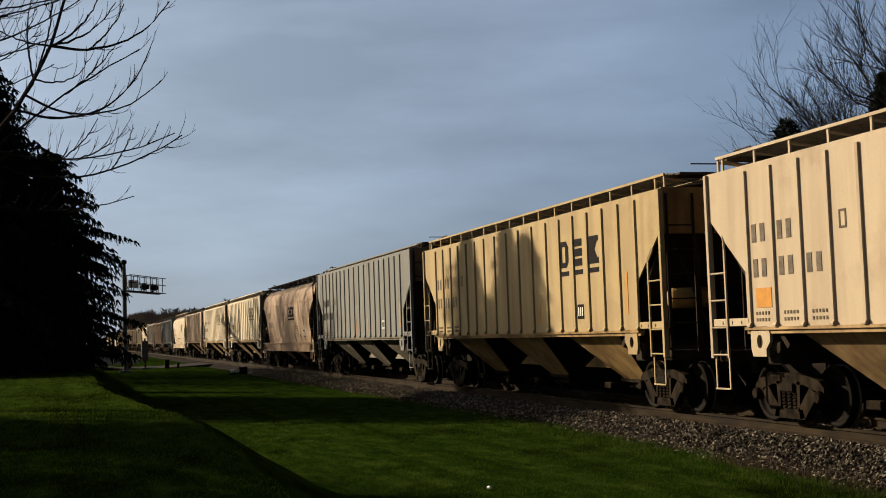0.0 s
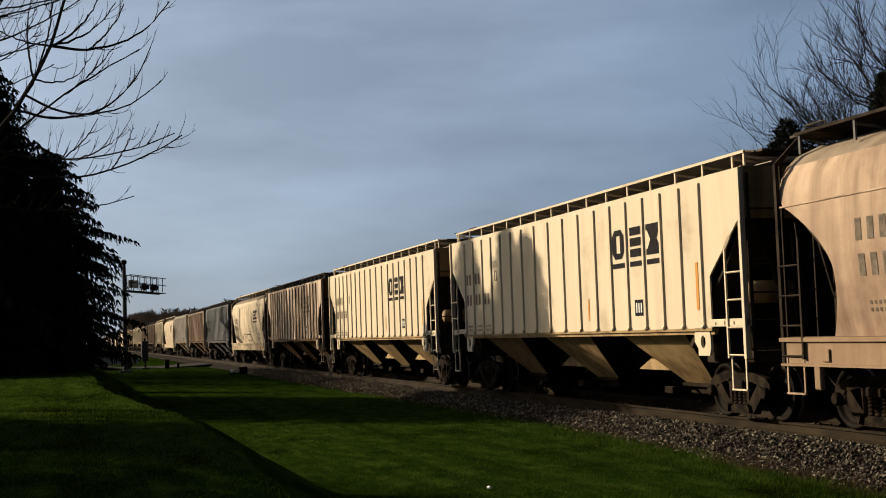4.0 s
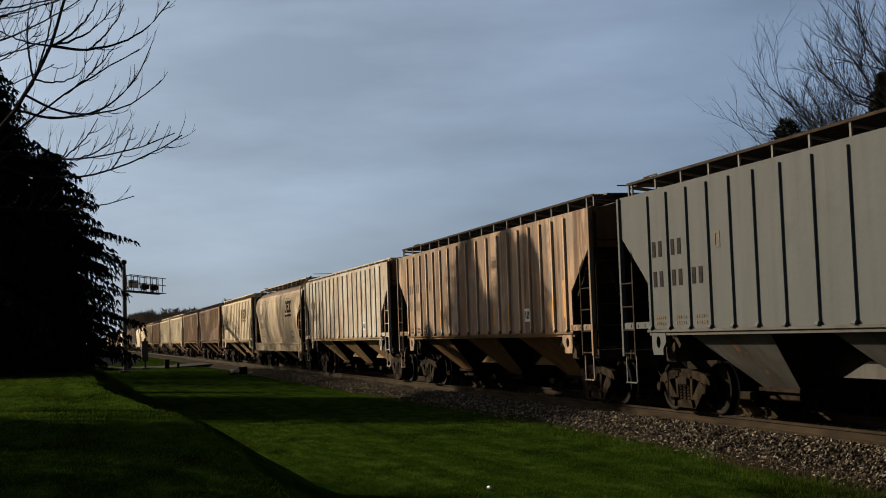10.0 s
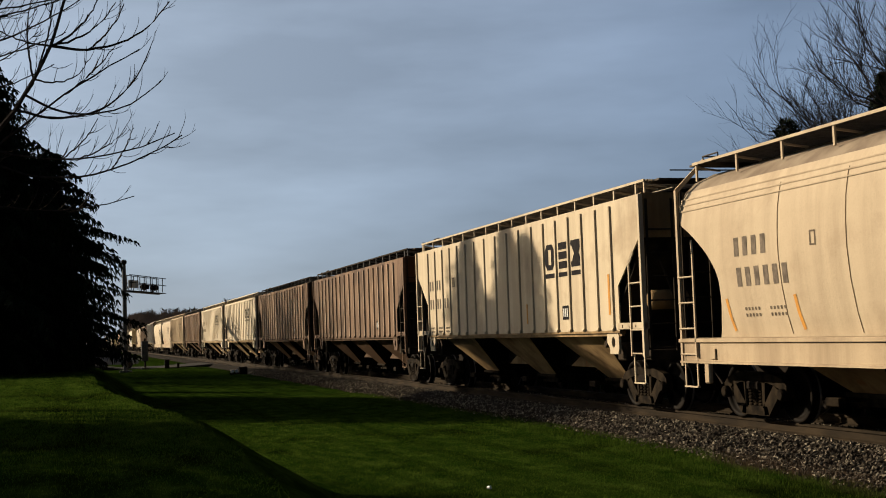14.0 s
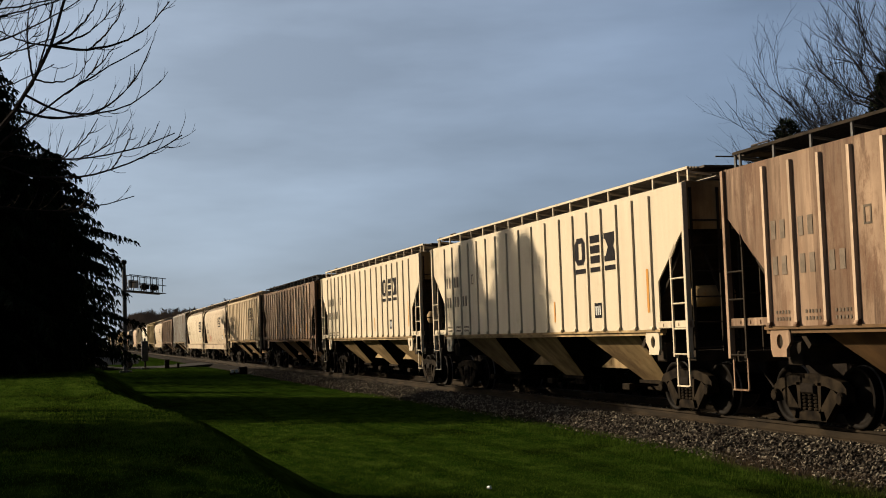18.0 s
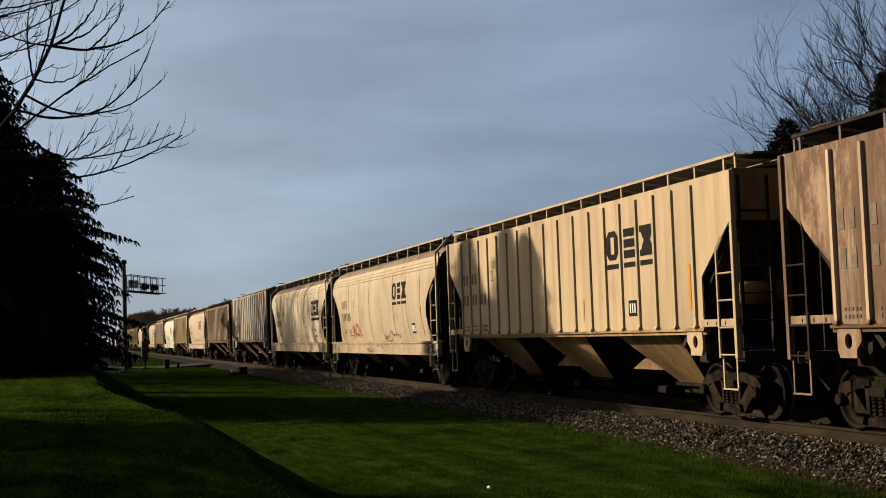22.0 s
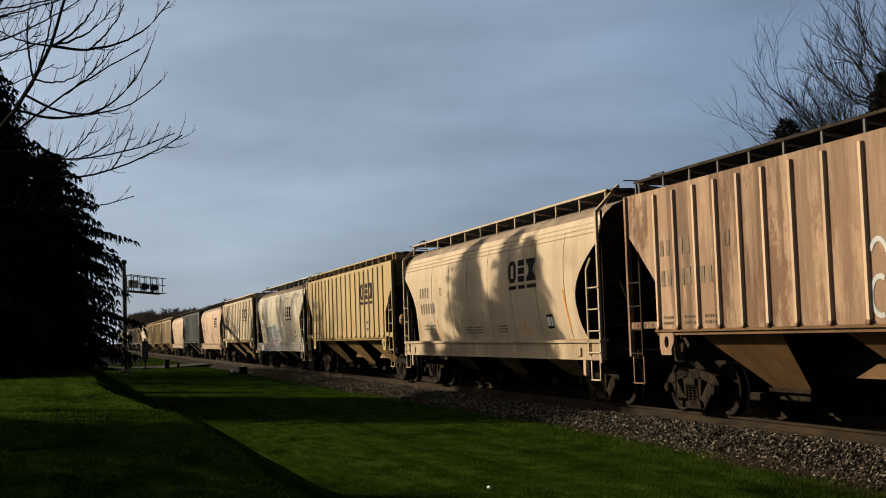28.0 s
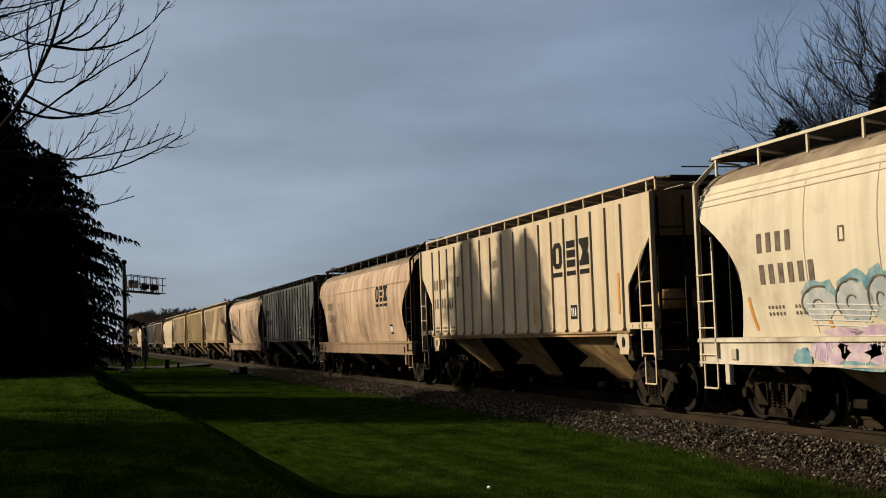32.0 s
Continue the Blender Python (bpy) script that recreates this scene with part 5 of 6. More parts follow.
            for k, y in enumerate((h - 1.52, h - 3.55)):
                solo("orange_strip", ("strip_low", k), lambda bm: stroke(bm, [(y, 2.0), (y - 0.04, 1.75), (y - 0.1, 1.48)], 0.08, side_x), ORANGE, car, "narrow orange reflector strip")
        if number == 7:
            for k, y in enumerate((h - 1.3, 4.44, 2.06, 0.03, -2.26, -4.44, -6.35)):
                solo("sill_reflector", ("sill_reflector", k), lambda bm: plate(bm, y - (0.25 if k == 6 else 0.15), y + (0.25 if k == 6 else 0.15), 1.0, 1.2 if k in (0, 6) else 1.1, x=-1.603), ORANGE, car, "small orange reflector on the sill")
            for k, y in enumerate((5.87, 5.15, -5.75)):
                solo("sill_plate", ("sill_plate", k), lambda bm: plate(bm, y - 0.15, y + 0.15, 1.01, 1.16, x=-1.603), (BLACK, TRUCK_STEEL, BLACK)[k], car, "small dark plate on the sill")
        if paint == "white":
            for k, y in enumerate((-2.3, -4.05)):
                solo("orange_strip", ("strip_mid", k), lambda bm: stroke(bm, [(y, 1.85), (y - 0.03, 1.7), (y - 0.08, 1.5)], 0.09, side_x), ORANGE, car, "narrow orange reflector strip")
    for ob in car.children:
        if ob.name.split(".")[0] in ("reporting_mark", "reporting_number", "data_stencil", "emblem_block", "inspection_box"):
            tagged(ob, kind="stuff")
    if spray:
        SPRAYS[spray](car)
    return car


SPRAYS = {"outline": spray_outline, "colour": spray_colour, "white": spray_white, "red": spray_red, "strips": rust_marks, "rows": stencil_rows, "stencils": dark_stencils}
# dark for grime, and for the car ends' shade put into the colour
END_GRIME_SHADE = plain("grimy_shaded_end_steel", (0.034, 0.026, 0.019), (0.016, 0.013, 0.010), 3, 0.85, 0, 0.3)
GALV_DIRTY = plain("dirty_galvanised_steel", (0.075, 0.062, 0.05), (0.04, 0.033, 0.027), 6, 0.7, 0.1)
# tan puts the light bounced under pale cars' walkways into the colour
BOARD_TAN = plain("bounce_lit_walkway", (0.17, 0.135, 0.09), (0.10, 0.08, 0.055), 6, 0.8)
ROOF_DUST = plain("dusty_roof", (0.215, 0.175, 0.13), (0.13, 0.10, 0.075), 1.6, 0.8, 0.0, 0.2)
CARS = []
GRIMY_ROOF = ("rust", "russet", "brown", "maroon", "slate", "pink")

# coupling points along the track at the start of the clip, from the front of the train to the back
COUPLINGS = [2.0, 19.63, 37.5, 55.0, 71.6, 88.9, 107.0, 124.3, 141.7, 159.3, 176.8, 194.3, 211.4, 229.0, 246.6, 264.3, 281.8, 299.3, 316.9, 334.3, 351.4, 368.5, 386.0, 404.0, 421.2, 438.5, 456.0, 473.4, 490.4, 507.4, 524.4, 541.8, 559.4, 576.9, 594.3, 611.6, 629.0, 646.4, 663.8, 681.2, 698.6]
TRAIN = [
    ("ribbed", "beige", "split", ""), ("ribbed", "tan", "split", ""), ("ribbed", "grey", "", "tall"), ("round", "pink", "bar", "stencils"),
    ("ribbed", "cream", "split", ""), ("ribbed", "cream", "split", ""), ("ribbed", "rust", "split", ""), ("round", "ivory", "bar", "outline"),
    ("ribbed", "slate", "", ""), ("ribbed", "russet", "", "strips"), ("ribbed", "palegrey", "", "low"), ("round", "beige", "bar", ""),
    ("ribbed", "ivory", "split", ""), ("ribbed", "maroon", "", ""), ("ribbed", "brown", "split", ""), ("ribbed", "cream", "split", ""),
    ("ribbed", "cream", "split", ""), ("ribbed", "brown", "split", "strips"), ("ribbed", "oldtan", "split", ""), ("round", "beige", "split", "red"),
    ("round", "ivory", "bar", ""), ("ribbed", "palegrey", "", "tall"), ("ribbed", "brown", "split", "white"), ("round", "beige", "split", "rows"),
    ("ribbed", "olive", "split", ""), ("round", "white", "split", "colour"), ("ribbed", "ivory", "split", ""), ("round", "pink", "split", ""),
    ("ribbed", "slate", "", ""), ("round", "pink", "", ""), ("ribbed", "oldtan", "", ""), ("ribbed", "olive", "", ""),
    ("ribbed", "oldtan", "", ""), ("round", "beige", "", ""), ("ribbed", "rust", "", ""), ("ribbed", "grey", "", ""),
    ("ribbed", "slate", "", ""), ("round", "beige", "", ""), ("ribbed", "oldtan", "", ""), ("ribbed", "cream", "", ""),
]
# how far a car sits off the middle of its couplings
SLACK = {1: 0.08, 2: 0.08, 5: 0.05, 6: 0.15, 10: -0.06, 11: -0.12, 12: -0.1, 14: -0.14, 15: -0.26, 16: -0.25, 17: -0.09, 20: -0.09, 22: 0.25, 24: 0.15, 25: -0.15}
# the painted emblem where it differs: start along the car, foot, width, top
EMBLEM = {3: (-0.69, 2.47, 1.82, 3.11), 5: (-2.26, 2.73, 2.15, 3.47), 7: (-2.9, 2.58, 1.69, 3.28), 11: (-3.03, 2.67, 1.87, 3.45), 19: (-2.44, 2.58, 1.86, 3.29), 20: (-4.2, 2.34, 1.9, 3.21), 23: (-2.35, 2.58, 1.9, 3.26), 25: (-2.4, 2.48, 1.73, 3.15)}
for number, ((a, b), (kind, paint, logo, extra)) in enumerate(zip(zip(COUPLINGS, COUPLINGS[1:]), TRAIN)):
    build_car(kind, paint, a, b, tall=extra == "tall", low=extra == "low", logo=logo, spray="" if extra in ("tall", "low") else extra, number=number)

# ---- trees ----


class Tubes:
    """Collects tapering tubes and leaves as plain lists for one mesh."""

    def __init__(self):
        self.v, self.f = [], []

    def tube(self, pts, radii, n=4):
        base = len(self.v)
        for i, p in enumerate(pts):
            d = (pts[min(i + 1, len(pts) - 1)] - pts[max(i - 1, 0)]).normalized()
            a = d.orthogonal().normalized()
            b = d.cross(a)
            for k in range(n):
                c, s = math.cos(k * math.tau / n), math.sin(k * math.tau / n)
                self.v.append(p + (a * c + b * s) * radii[i])
        for i in range(len(pts) - 1):
            for k in range(n):
                o = base + i * n
                self.f.append((o + k, o + (k + 1) % n, o + n + (k + 1) % n, o + n + k))

    def spray(self, p, d, side, length, width):
        """A drooping needle spray: a bent lance of two faces."""
        o = len(self.v)
        q = p + d * length * 0.5
        self.v += [p - side * width * 0.4, p + side * width * 0.4, q + side * width, q - side * width, p + d * length]
        self.f += [(o, o + 1, o + 2, o + 3), (o + 3, o + 2, o + 4)]

    def brush(self, p, d, side, length, width, rnd):
        """A hanging twig thick with needles: a drooping strip with a ragged edge."""
        o = len(self.v)
        for i in range(5):
            u = i / 4
            q = p + d * length * u + Vector((0, 0, -0.22 * length * u * u))
            w = width * (1 - 0.75 * u) * (rnd.uniform(0.9, 1.3) if i % 2 else rnd.uniform(0.3, 0.6))
            self.v += [q - side * w, q + side * w]
            if i:
                self.f.append((o + 2 * i - 2, o + 2 * i - 1, o + 2 * i + 1, o + 2 * i))

    def make(self, name, material):
        return raw(name, [tuple(p) for p in self.v], self.f, material)


def spruce(x, y, height, radius, seed, label, skirt=0.15, lift=0.0, fine=True, taper=0.78, swell=0.9, low=0.6):
    rnd = random.Random(seed)
    z0 = ground_z(x, y)
    root = new("spruce_tree")
    root.location = (x, y, z0)
    tagged(root, label, "conifer tree", "conifers beside the lawn")
    t = Tubes()
    t.tube([Vector((0, 0, -0.1)), Vector((0.05, 0, height * 0.5)), Vector((0, 0.03, height))], [0.22, 0.13, 0.02], 7)
    trunk = t.make("trunk", DARK_BARK)
    trunk.parent = root
    c = Tubes()
    z = skirt
    down = Vector((0, 0, -1))
    while z < height - 0.1:
        f = 1 - z / height
        reach = radius * min(1.0, swell * f ** taper) * (0.95 + 0.1 * math.sin(z * 2.1 + seed)) * (low + (1 - low) * smooth(z / 2.8)) + 0.05
        n = 9 if f > 0.2 else 7
        a0 = rnd.random() * 6.3
        for k in range(n):
            a = a0 + k * math.tau / n + rnd.uniform(-0.25, 0.25)
            ln = reach * (rnd.uniform(0.6, 0.95) if rnd.random() < 0.66 else rnd.uniform(0.95, 1.25))
            out = Vector((math.cos(a), math.sin(a), 0))
            side = Vector((-out.y, out.x, 0))
            m = max(3, int(ln / 0.155))
            hang = rnd.uniform(0.28, 0.42)
            way = [Vector((0, 0, z)) + out * ln * u + down * ln * (hang * u * u - 0.2 * u) for u in (0.0, 0.3, 0.6, 0.9)]
            c.tube(way, [0.03, 0.02, 0.010, 0.003], 3)
            for i in range(1, m + 1):
                u = i / m
                p = Vector((0, 0, z)) + out * ln * u + down * ln * (hang * u * u - 0.2 * u)
                big = 0.9 - 0.35 * u
                if p.z < 0.2 and u > 0.5:
                    continue
                outer = fine and u > 0.4
                for s in (-1, 1, -1, 1, -1, 1, -1, 1) if outer else (-1, 1, -1, 1, -1):
                    d = (side * s * rnd.uniform(0.0, 0.9) + out * rnd.uniform(-0.1, 0.8) + down * (rnd.uniform(0.15, 1.2) - lift)).normalized()
                    wide = d.cross(Vector((rnd.uniform(-1, 1), rnd.uniform(-1, 1), 0.3))).normalized()
                    if outer:
                        c.brush(p, d, wide, rnd.uniform(0.16, 0.55) * big, rnd.uniform(0.032, 0.058), rnd)
                    else:
                        c.spray(p, d, wide, rnd.uniform(0.25, 0.62) * big, rnd.uniform(0.018, 0.042))
        z += 0.2
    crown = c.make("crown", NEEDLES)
    crown.parent = root
    return root


def grow(t, p, d, length, r, depth, rnd, up=0.25, spread=0.6, kids=(3, 5), shrink=0.62, wild=0.16):
    """One bare limb and the twigs that leave it."""
    n = 4 if depth > 1 else 3
    pts, rad = [p.copy()], [r]
    q, dd = p.copy(), d.normalized()
    for i in range(n):
        dd = (dd + Vector((rnd.uniform(-1, 1), rnd.uniform(-1, 1), rnd.uniform(-0.6, 1.0))) * wild + Vector((0, 0, up * 0.12))).normalized()
        q = q + dd * length / n
        pts.append(q.copy())
        rad.append(r * (1 - 0.75 * (i + 1) / n) if depth == 0 else r * (1 - 0.5 * (i + 1) / n))
    t.tube(pts, rad, 5 if r > 0.03 else 3)
    if depth == 0:
        return
    for k in range(rnd.randint(*kids)):
        u = rnd.uniform(0.25, 1.0)
        i = min(n - 1, int(u * n))
        s = pts[i].lerp(pts[i + 1], u * n - i)
        ax = Vector((rnd.uniform(-1, 1), rnd.uniform(-1, 1), rnd.uniform(-0.5, 1))).normalized()
        nd = (pts[i + 1] - pts[i]).normalized() + ax * spread
        grow(t, s, nd, length * shrink * rnd.uniform(0.7, 1.15), r * 0.55, depth - 1, rnd, up, spread, kids, shrink, wild)


def bare_tree(x, y, height, seed, label, material=None, depth=4, limbs=9, r=0.16, lean=(0.35, 1.0), up=0.22, spread=0.62, wild=0.16, reach=1.0, thick=0.24):
    rnd = random.Random(seed)
    root = new("bare_tree")
    root.location = (x, y, ground_z(x, y))
    tagged(root, label, "tree", "leafless trees")
    t = Tubes()
    tops = [Vector((0, 0, -0.1)), Vector((0.1, 0.05, height * 0.25)), Vector((0.0, 0.1, height * 0.5)), Vector((0.15, 0, height * 0.75))]
    t.tube(tops, [r * 1.2, r, r * 0.75, r * 0.3], 8)
    trunk = t.make("trunk", material or BARK)
    trunk.parent = root
    c = Tubes()
    for k in range(limbs):
        u = rnd.uniform(0.22, 0.75)
        a = k * 2.4 + rnd.uniform(-0.4, 0.4)
        d = Vector((math.cos(a), math.sin(a), rnd.uniform(*lean)))
        grow(c, Vector((0.06, 0.05, height * u)), d, height * 0.46 * reach * (1.15 - 0.5 * u), r * thick, depth, rnd, up, spread, (3, 5), 0.62, wild)
    crown = c.make("crown", material or BARK)
    crown.parent = root
    return root



spruce(-2.6, 42.0, 10.25, 4.9, 11, "tall dark spruce with drooping branches on the lawn bank", 0.0)
spruce(-4.3, 48.6, 11.6, 4.9, 12, "dark spruce standing behind its neighbour on the bank", 0.0, swell=1.08)
spruce(-2.9, 43.8, 10.7, 3.9, 18, "slender dark spruce crowded against its neighbours on the bank", 0.0)
spruce(-0.8, 43.5, 7.4, 2.6, 55, "smaller dark spruce with hanging branch tips on the bank", 0.0, taper=0.62, swell=1.45, low=0.95)
# added out of view to widen the shadow band over lawn and track
for x, y, h, seed in ((-7.6, 50.5, 11.6, 15), (-7.2, 56.0, 10.8, 16), (-10.2, 53.0, 11.4, 17)):
    spruce(x, y, h, 3.9, seed, "broad dark spruce added out of view for its shadow", 0.0, fine=False)
# spruces added out of view: they shade the lawn and block sky light
SHADE = spruce(-14.0, 8.0, 7.0, 2.6, 13, "unseen dark spruce added to block light", 0.0)
for x, y, turn in ((-6.4, 15.3, 80), (-5.8, 20.3, 210), (-7.5, 63.0, 20), (-17, -6, 100), (-10, -14, 10), (-2, -17, 200), (6, -16, 300), (14, -18, 30), (-20, 14, 70), (22, -14, 150)):
    copy_thing(SHADE, pose(x, y, ground_z(x, y), 0, 0, turn))


def overhanging_tree():
    """Leafless tree at the lawn's edge; its limbs sweep out over the grass and turn up at the tips."""
    x0, y0 = -2.6, 22.0
    z0 = ground_z(x0, y0)
    rnd = random.Random(21)
    root = new("bare_tree")
    root.location = (x0, y0, z0)
    tagged(root, "leafless tree with long limbs sweeping over the lawn", "tree", "leafless trees")
    t = Tubes()
    t.tube([Vector((0, 0, -0.1)), Vector((0.08, 0, 1.6)), Vector((0.02, 0.1, 3.4)), Vector((0.2, 0.05, 5.2)), Vector((0.1, 0.1, 7.0)), Vector((0.35, 0, 9.4))], [0.19, 0.15, 0.13, 0.10, 0.06, 0.02], 8)
    t.make("trunk", DARK_BARK).parent = root
    # leaders from the trunk: start x, z, end x, z, bow, thickness
    leaders = [(-2.5, 4.0, 0.02, 8.15, -0.56, 0.046), (-2.5, 3.6, 1.10, 6.57, 0.22, 0.022), (-2.5, 5.5, 1.64, 5.14, -0.6, 0.019), (-2.5, 5.6, 1.75, 5.11, -0.95, 0.022), (-2.5, 4.4, 0.98, 4.14, -0.36, 0.016)]
    # limbs: the limb they leave, how far along it, end x, z, bow, thickness
    limbs = [
        (0, 0.66, 1.63, 7.53, -0.37, 0.020), (0, 0.66, 0.47, 7.48, -0.13, 0.018), (0, 0.66, 0.72, 7.44, -0.16, 0.016), (5, 0.26, 0.87, 7.50, -0.08, 0.014),
        (0, 0.66, -1.30, 6.90, 0.06, 0.015), (0, 0.58, -0.32, 7.70, -0.10, 0.014), (0, 0.58, -0.61, 7.70, 0.11, 0.014), (0, 0.58, 0.25, 6.53, -0.20, 0.012),
        (1, 0.71, 0.71, 6.80, -0.06, 0.013), (0, 0.46, 1.26, 6.56, -0.58, 0.018), (0, 0.50, 1.44, 6.02, -0.45, 0.017), (14, 0.14, 0.23, 5.48, -0.04, 0.011),
        (3, 0.75, 1.00, 5.37, -0.03, 0.012), (2, 0.54, 0.38, 5.34, -0.07, 0.010), (2, 0.65, 0.89, 5.36, -0.08, 0.010),
    ]
    # upper limbs that come in from the trunk's far side
    upper = [(-2.5, 6.9, -0.05, 7.62, -0.10, 0.018), (-2.5, 6.3, 0.14, 7.56, -0.16, 0.018), (-2.5, 6.2, -0.10, 7.02, -0.12, 0.015), (-2.5, 5.7, -0.30, 6.45, -0.16, 0.013), (-2.5, 5.4, -0.90, 7.9, -0.10, 0.016), (-2.5, 6.6, -0.45, 7.9, -0.05, 0.015), (-2.5, 7.1, 0.35, 7.75, -0.14, 0.014), (-2.5, 5.9, -0.55, 6.95, -0.2, 0.012), (-2.5, 7.4, -0.75, 7.75, -0.04, 0.013), (-2.5, 6.45, -0.7, 7.25, 0.1, 0.012)]
    c = Tubes()
    paths = []

    def limb(a, b, sag, r):
        n = Vector((-(b.z - a.z), 0, b.x - a.x)).normalized()
        m = (a + b) / 2 + n * sag * 2
        steps = 16
        pts = [a * (1 - i / steps) ** 2 + m * 2 * (i / steps) * (1 - i / steps) + b * (i / steps) ** 2 for i in range(steps + 1)]
        for q in pts[1:]:
            q += Vector((rnd.uniform(-1, 1), rnd.uniform(-1, 1), rnd.uniform(-1, 1))) * 0.012
        c.tube(pts, [1.15 * r * (1 - 0.72 * i / steps) + 0.003 for i in range(steps + 1)], 5)
        paths.append(pts)
        for k in range(int((b - a).length * 4.6)):
            u = rnd.uniform(0.22, 0.99)
            i = min(steps - 1, int(u * steps))
            p = pts[i].lerp(pts[i + 1], u * steps - i)
            d = (pts[i + 1] - pts[i]).normalized()
            nd = d * rnd.uniform(0.7, 1.1) + Vector((rnd.uniform(-0.3, 0.3), rnd.uniform(-0.6, 0.6), rnd.choice((-0.7, -0.4, 0.3, 0.5, 0.8))))
            grow(c, p, nd, rnd.uniform(0.14, 0.52), 0.0075, 1, rnd, 2.2, 0.6, (0, 2), 0.5)

    for ax, az, bx, bz, sag, r in leaders:
        limb(Vector((ax - x0, 0, az - z0)), Vector((bx - x0, rnd.uniform(-0.5, 0.5), bz - z0)), sag, r)
    for parent, u, bx, bz, sag, r in limbs:
        limb(paths[parent][round(u * 16)].copy(), Vector((bx - x0, rnd.uniform(-0.6, 0.6), bz - z0)), sag, r)
    for ax, az, bx, bz, sag, r in upper:
        limb(Vector((ax - x0, 0, az - z0)), Vector((bx - x0, rnd.uniform(0.1, 0.9), bz - z0)), sag, r)
    c.make("crown", DARK_BARK).parent = root


overhanging_tree()
# leafless trees added out of view to dapple the passing train with shade
SIDE = bare_tree(-6.6, 76.0, 12.5, 35, "leafless tree added out of view for its twig shade", DARK_BARK, 3, 26, 0.3)
for x, y, turn in ((-9.8, 83.0, 120), (-6.2, 86.0, 220), (-10.5, 94.0, 300)):
    copy_thing(SIDE, pose(x, y, ground_z(x, y), 0, 0, turn))
# half-size copies, also unseen, that dapple the near lawn
for x, y, turn in ((-6.6, 24.0, 310), (-8.8, 22.5, 20), (-5.4, 20.0, 130)):
    copy_thing(SIDE, pose(x, y, ground_z(x, y), 0, 0, turn) @ Matrix.Diagonal((0.5, 0.5, 0.52, 1)))
# low hidden copies added to shade the lawn by the crossing
for x, y, turn in ((-5.4, 93.0, 15), (-7.8, 99.0, 140), (-4.6, 84.0, 250)):
    copy_thing(SIDE, pose(x, y, ground_z(x, y), 0, 0, turn) @ Matrix.Diagonal((0.62, 0.62, 0.6, 1)))
bare_tree(39.6, 48.0, 13.5, 31, "large leafless tree with a dense crown of fine twigs", DARK_BARK, 4, 46, 0.24, (-0.1, 0.7), 0.1, 0.58, 0.3, 1.17, 0.28)
bare_tree(44.0, 56.0, 16.0, 32, "leafless tree standing beyond the railway", DARK_BARK, 4, 14, 0.24)
spruce(31.2, 50.5, 10.8, 8.0, 33, "small spruce beyond the railway below the bare crown", 0.0, 1.3)
spruce(37.2, 51.5, 13.4, 4.6, 34, "narrow spruce among the leafless trees beyond the railway", 0.0)


def far_woods():
    """Leafless woodland beyond the crossing, too far off to tell one tree from the next."""
    r = random.Random(41)
    t = Tubes()
    for k in range(380):
        x, y = (r.uniform(16, 110) if k % 4 else r.uniform(-120, 4)), r.uniform(390, 450)
        h = r.uniform(9.0, 11.6) * (1.3 if r.random() < 0.03 else 1)
        g = ground_z(x, y)
        t.tube([Vector((x, y, g)), Vector((x + r.uniform(-0.4, 0.4), y, g + h * 0.7))], [0.2, 0.06], 4)
        for j in range(340):
            a, u = r.uniform(0, 6.3), r.random() ** 0.6
            rad = h * 0.36 * math.sin(math.pi * min(1, 0.2 + 0.8 * u)) ** 0.7 * r.random() ** 0.5
            p = Vector((x + rad * math.cos(a), y + rad * math.sin(a), g + h * (0.12 + 0.88 * u)))
            d = Vector((r.uniform(-1, 1), r.uniform(-0.5, 0.5), r.uniform(-0.4, 0.9))).normalized()
            t.spray(p, d, Vector((1, 0, 0)), r.uniform(0.8, 1.9), r.uniform(0.05, 0.15))
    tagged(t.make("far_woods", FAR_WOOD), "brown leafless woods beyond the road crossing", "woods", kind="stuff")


def brush():
    """Tangled leafless brush added along the far side of the track, a dark backdrop for the gaps under the cars."""
    r = random.Random(43)
    t = Tubes()
    for k in range(9000):
        y = 4 + 190 * r.random() ** 1.5
        x = r.uniform(15.2, 20.0)
        h = r.uniform(0.7, 1.7)
        g = ground_z(x, y)
        d = Vector((r.uniform(-0.5, 0.5), r.uniform(-0.5, 0.5), 1)).normalized()
        t.spray(Vector((x, y, g)), d, Vector((r.uniform(-1, 1), r.uniform(-1, 1), 0)).normalized(), h, r.uniform(0.05, 0.16))
    tagged(t.make("brush", NEEDLES), "dark tangled brush added beyond the track to darken the gaps under the cars", "brush", kind="stuff")


far_woods()
brush()

# ---- the road crossing ----


def build_road():
    def strip(name, x0, x1):
        xs = [x0 + (x1 - x0) * k / 24 for k in range(25)]
        v, f = [], []
        for k, x in enumerate(xs):
            z = max(ground_z(x, 98.5), ground_z(x, 108.5)) + 0.03
            if abs(x - TRACK_X) < 5:
                z = max(z, -0.2)
            v += [(x, 99.0, z), (x, 108.0, z), (x, 99.0, z - 0.15), (x, 108.0, z - 0.15)]
            if k:
                o = 4 * k
                f += [(o - 4, o, o + 1, o - 3), (o - 4, o - 2, o + 2, o), (o - 3, o + 1, o + 3, o - 1)]
        tagged(raw(name, v, f, ASPHALT), "worn grey road leading over the railway", "road", kind="structure")
    strip("road", -70, TRACK_X - 1.7)
    strip("road_far", TRACK_X + 1.7, 90)


PALE_BOX = plain("weathered_pale_enamel", (0.4, 0.4, 0.38), (0.3, 0.3, 0.28), 5, 0.6)


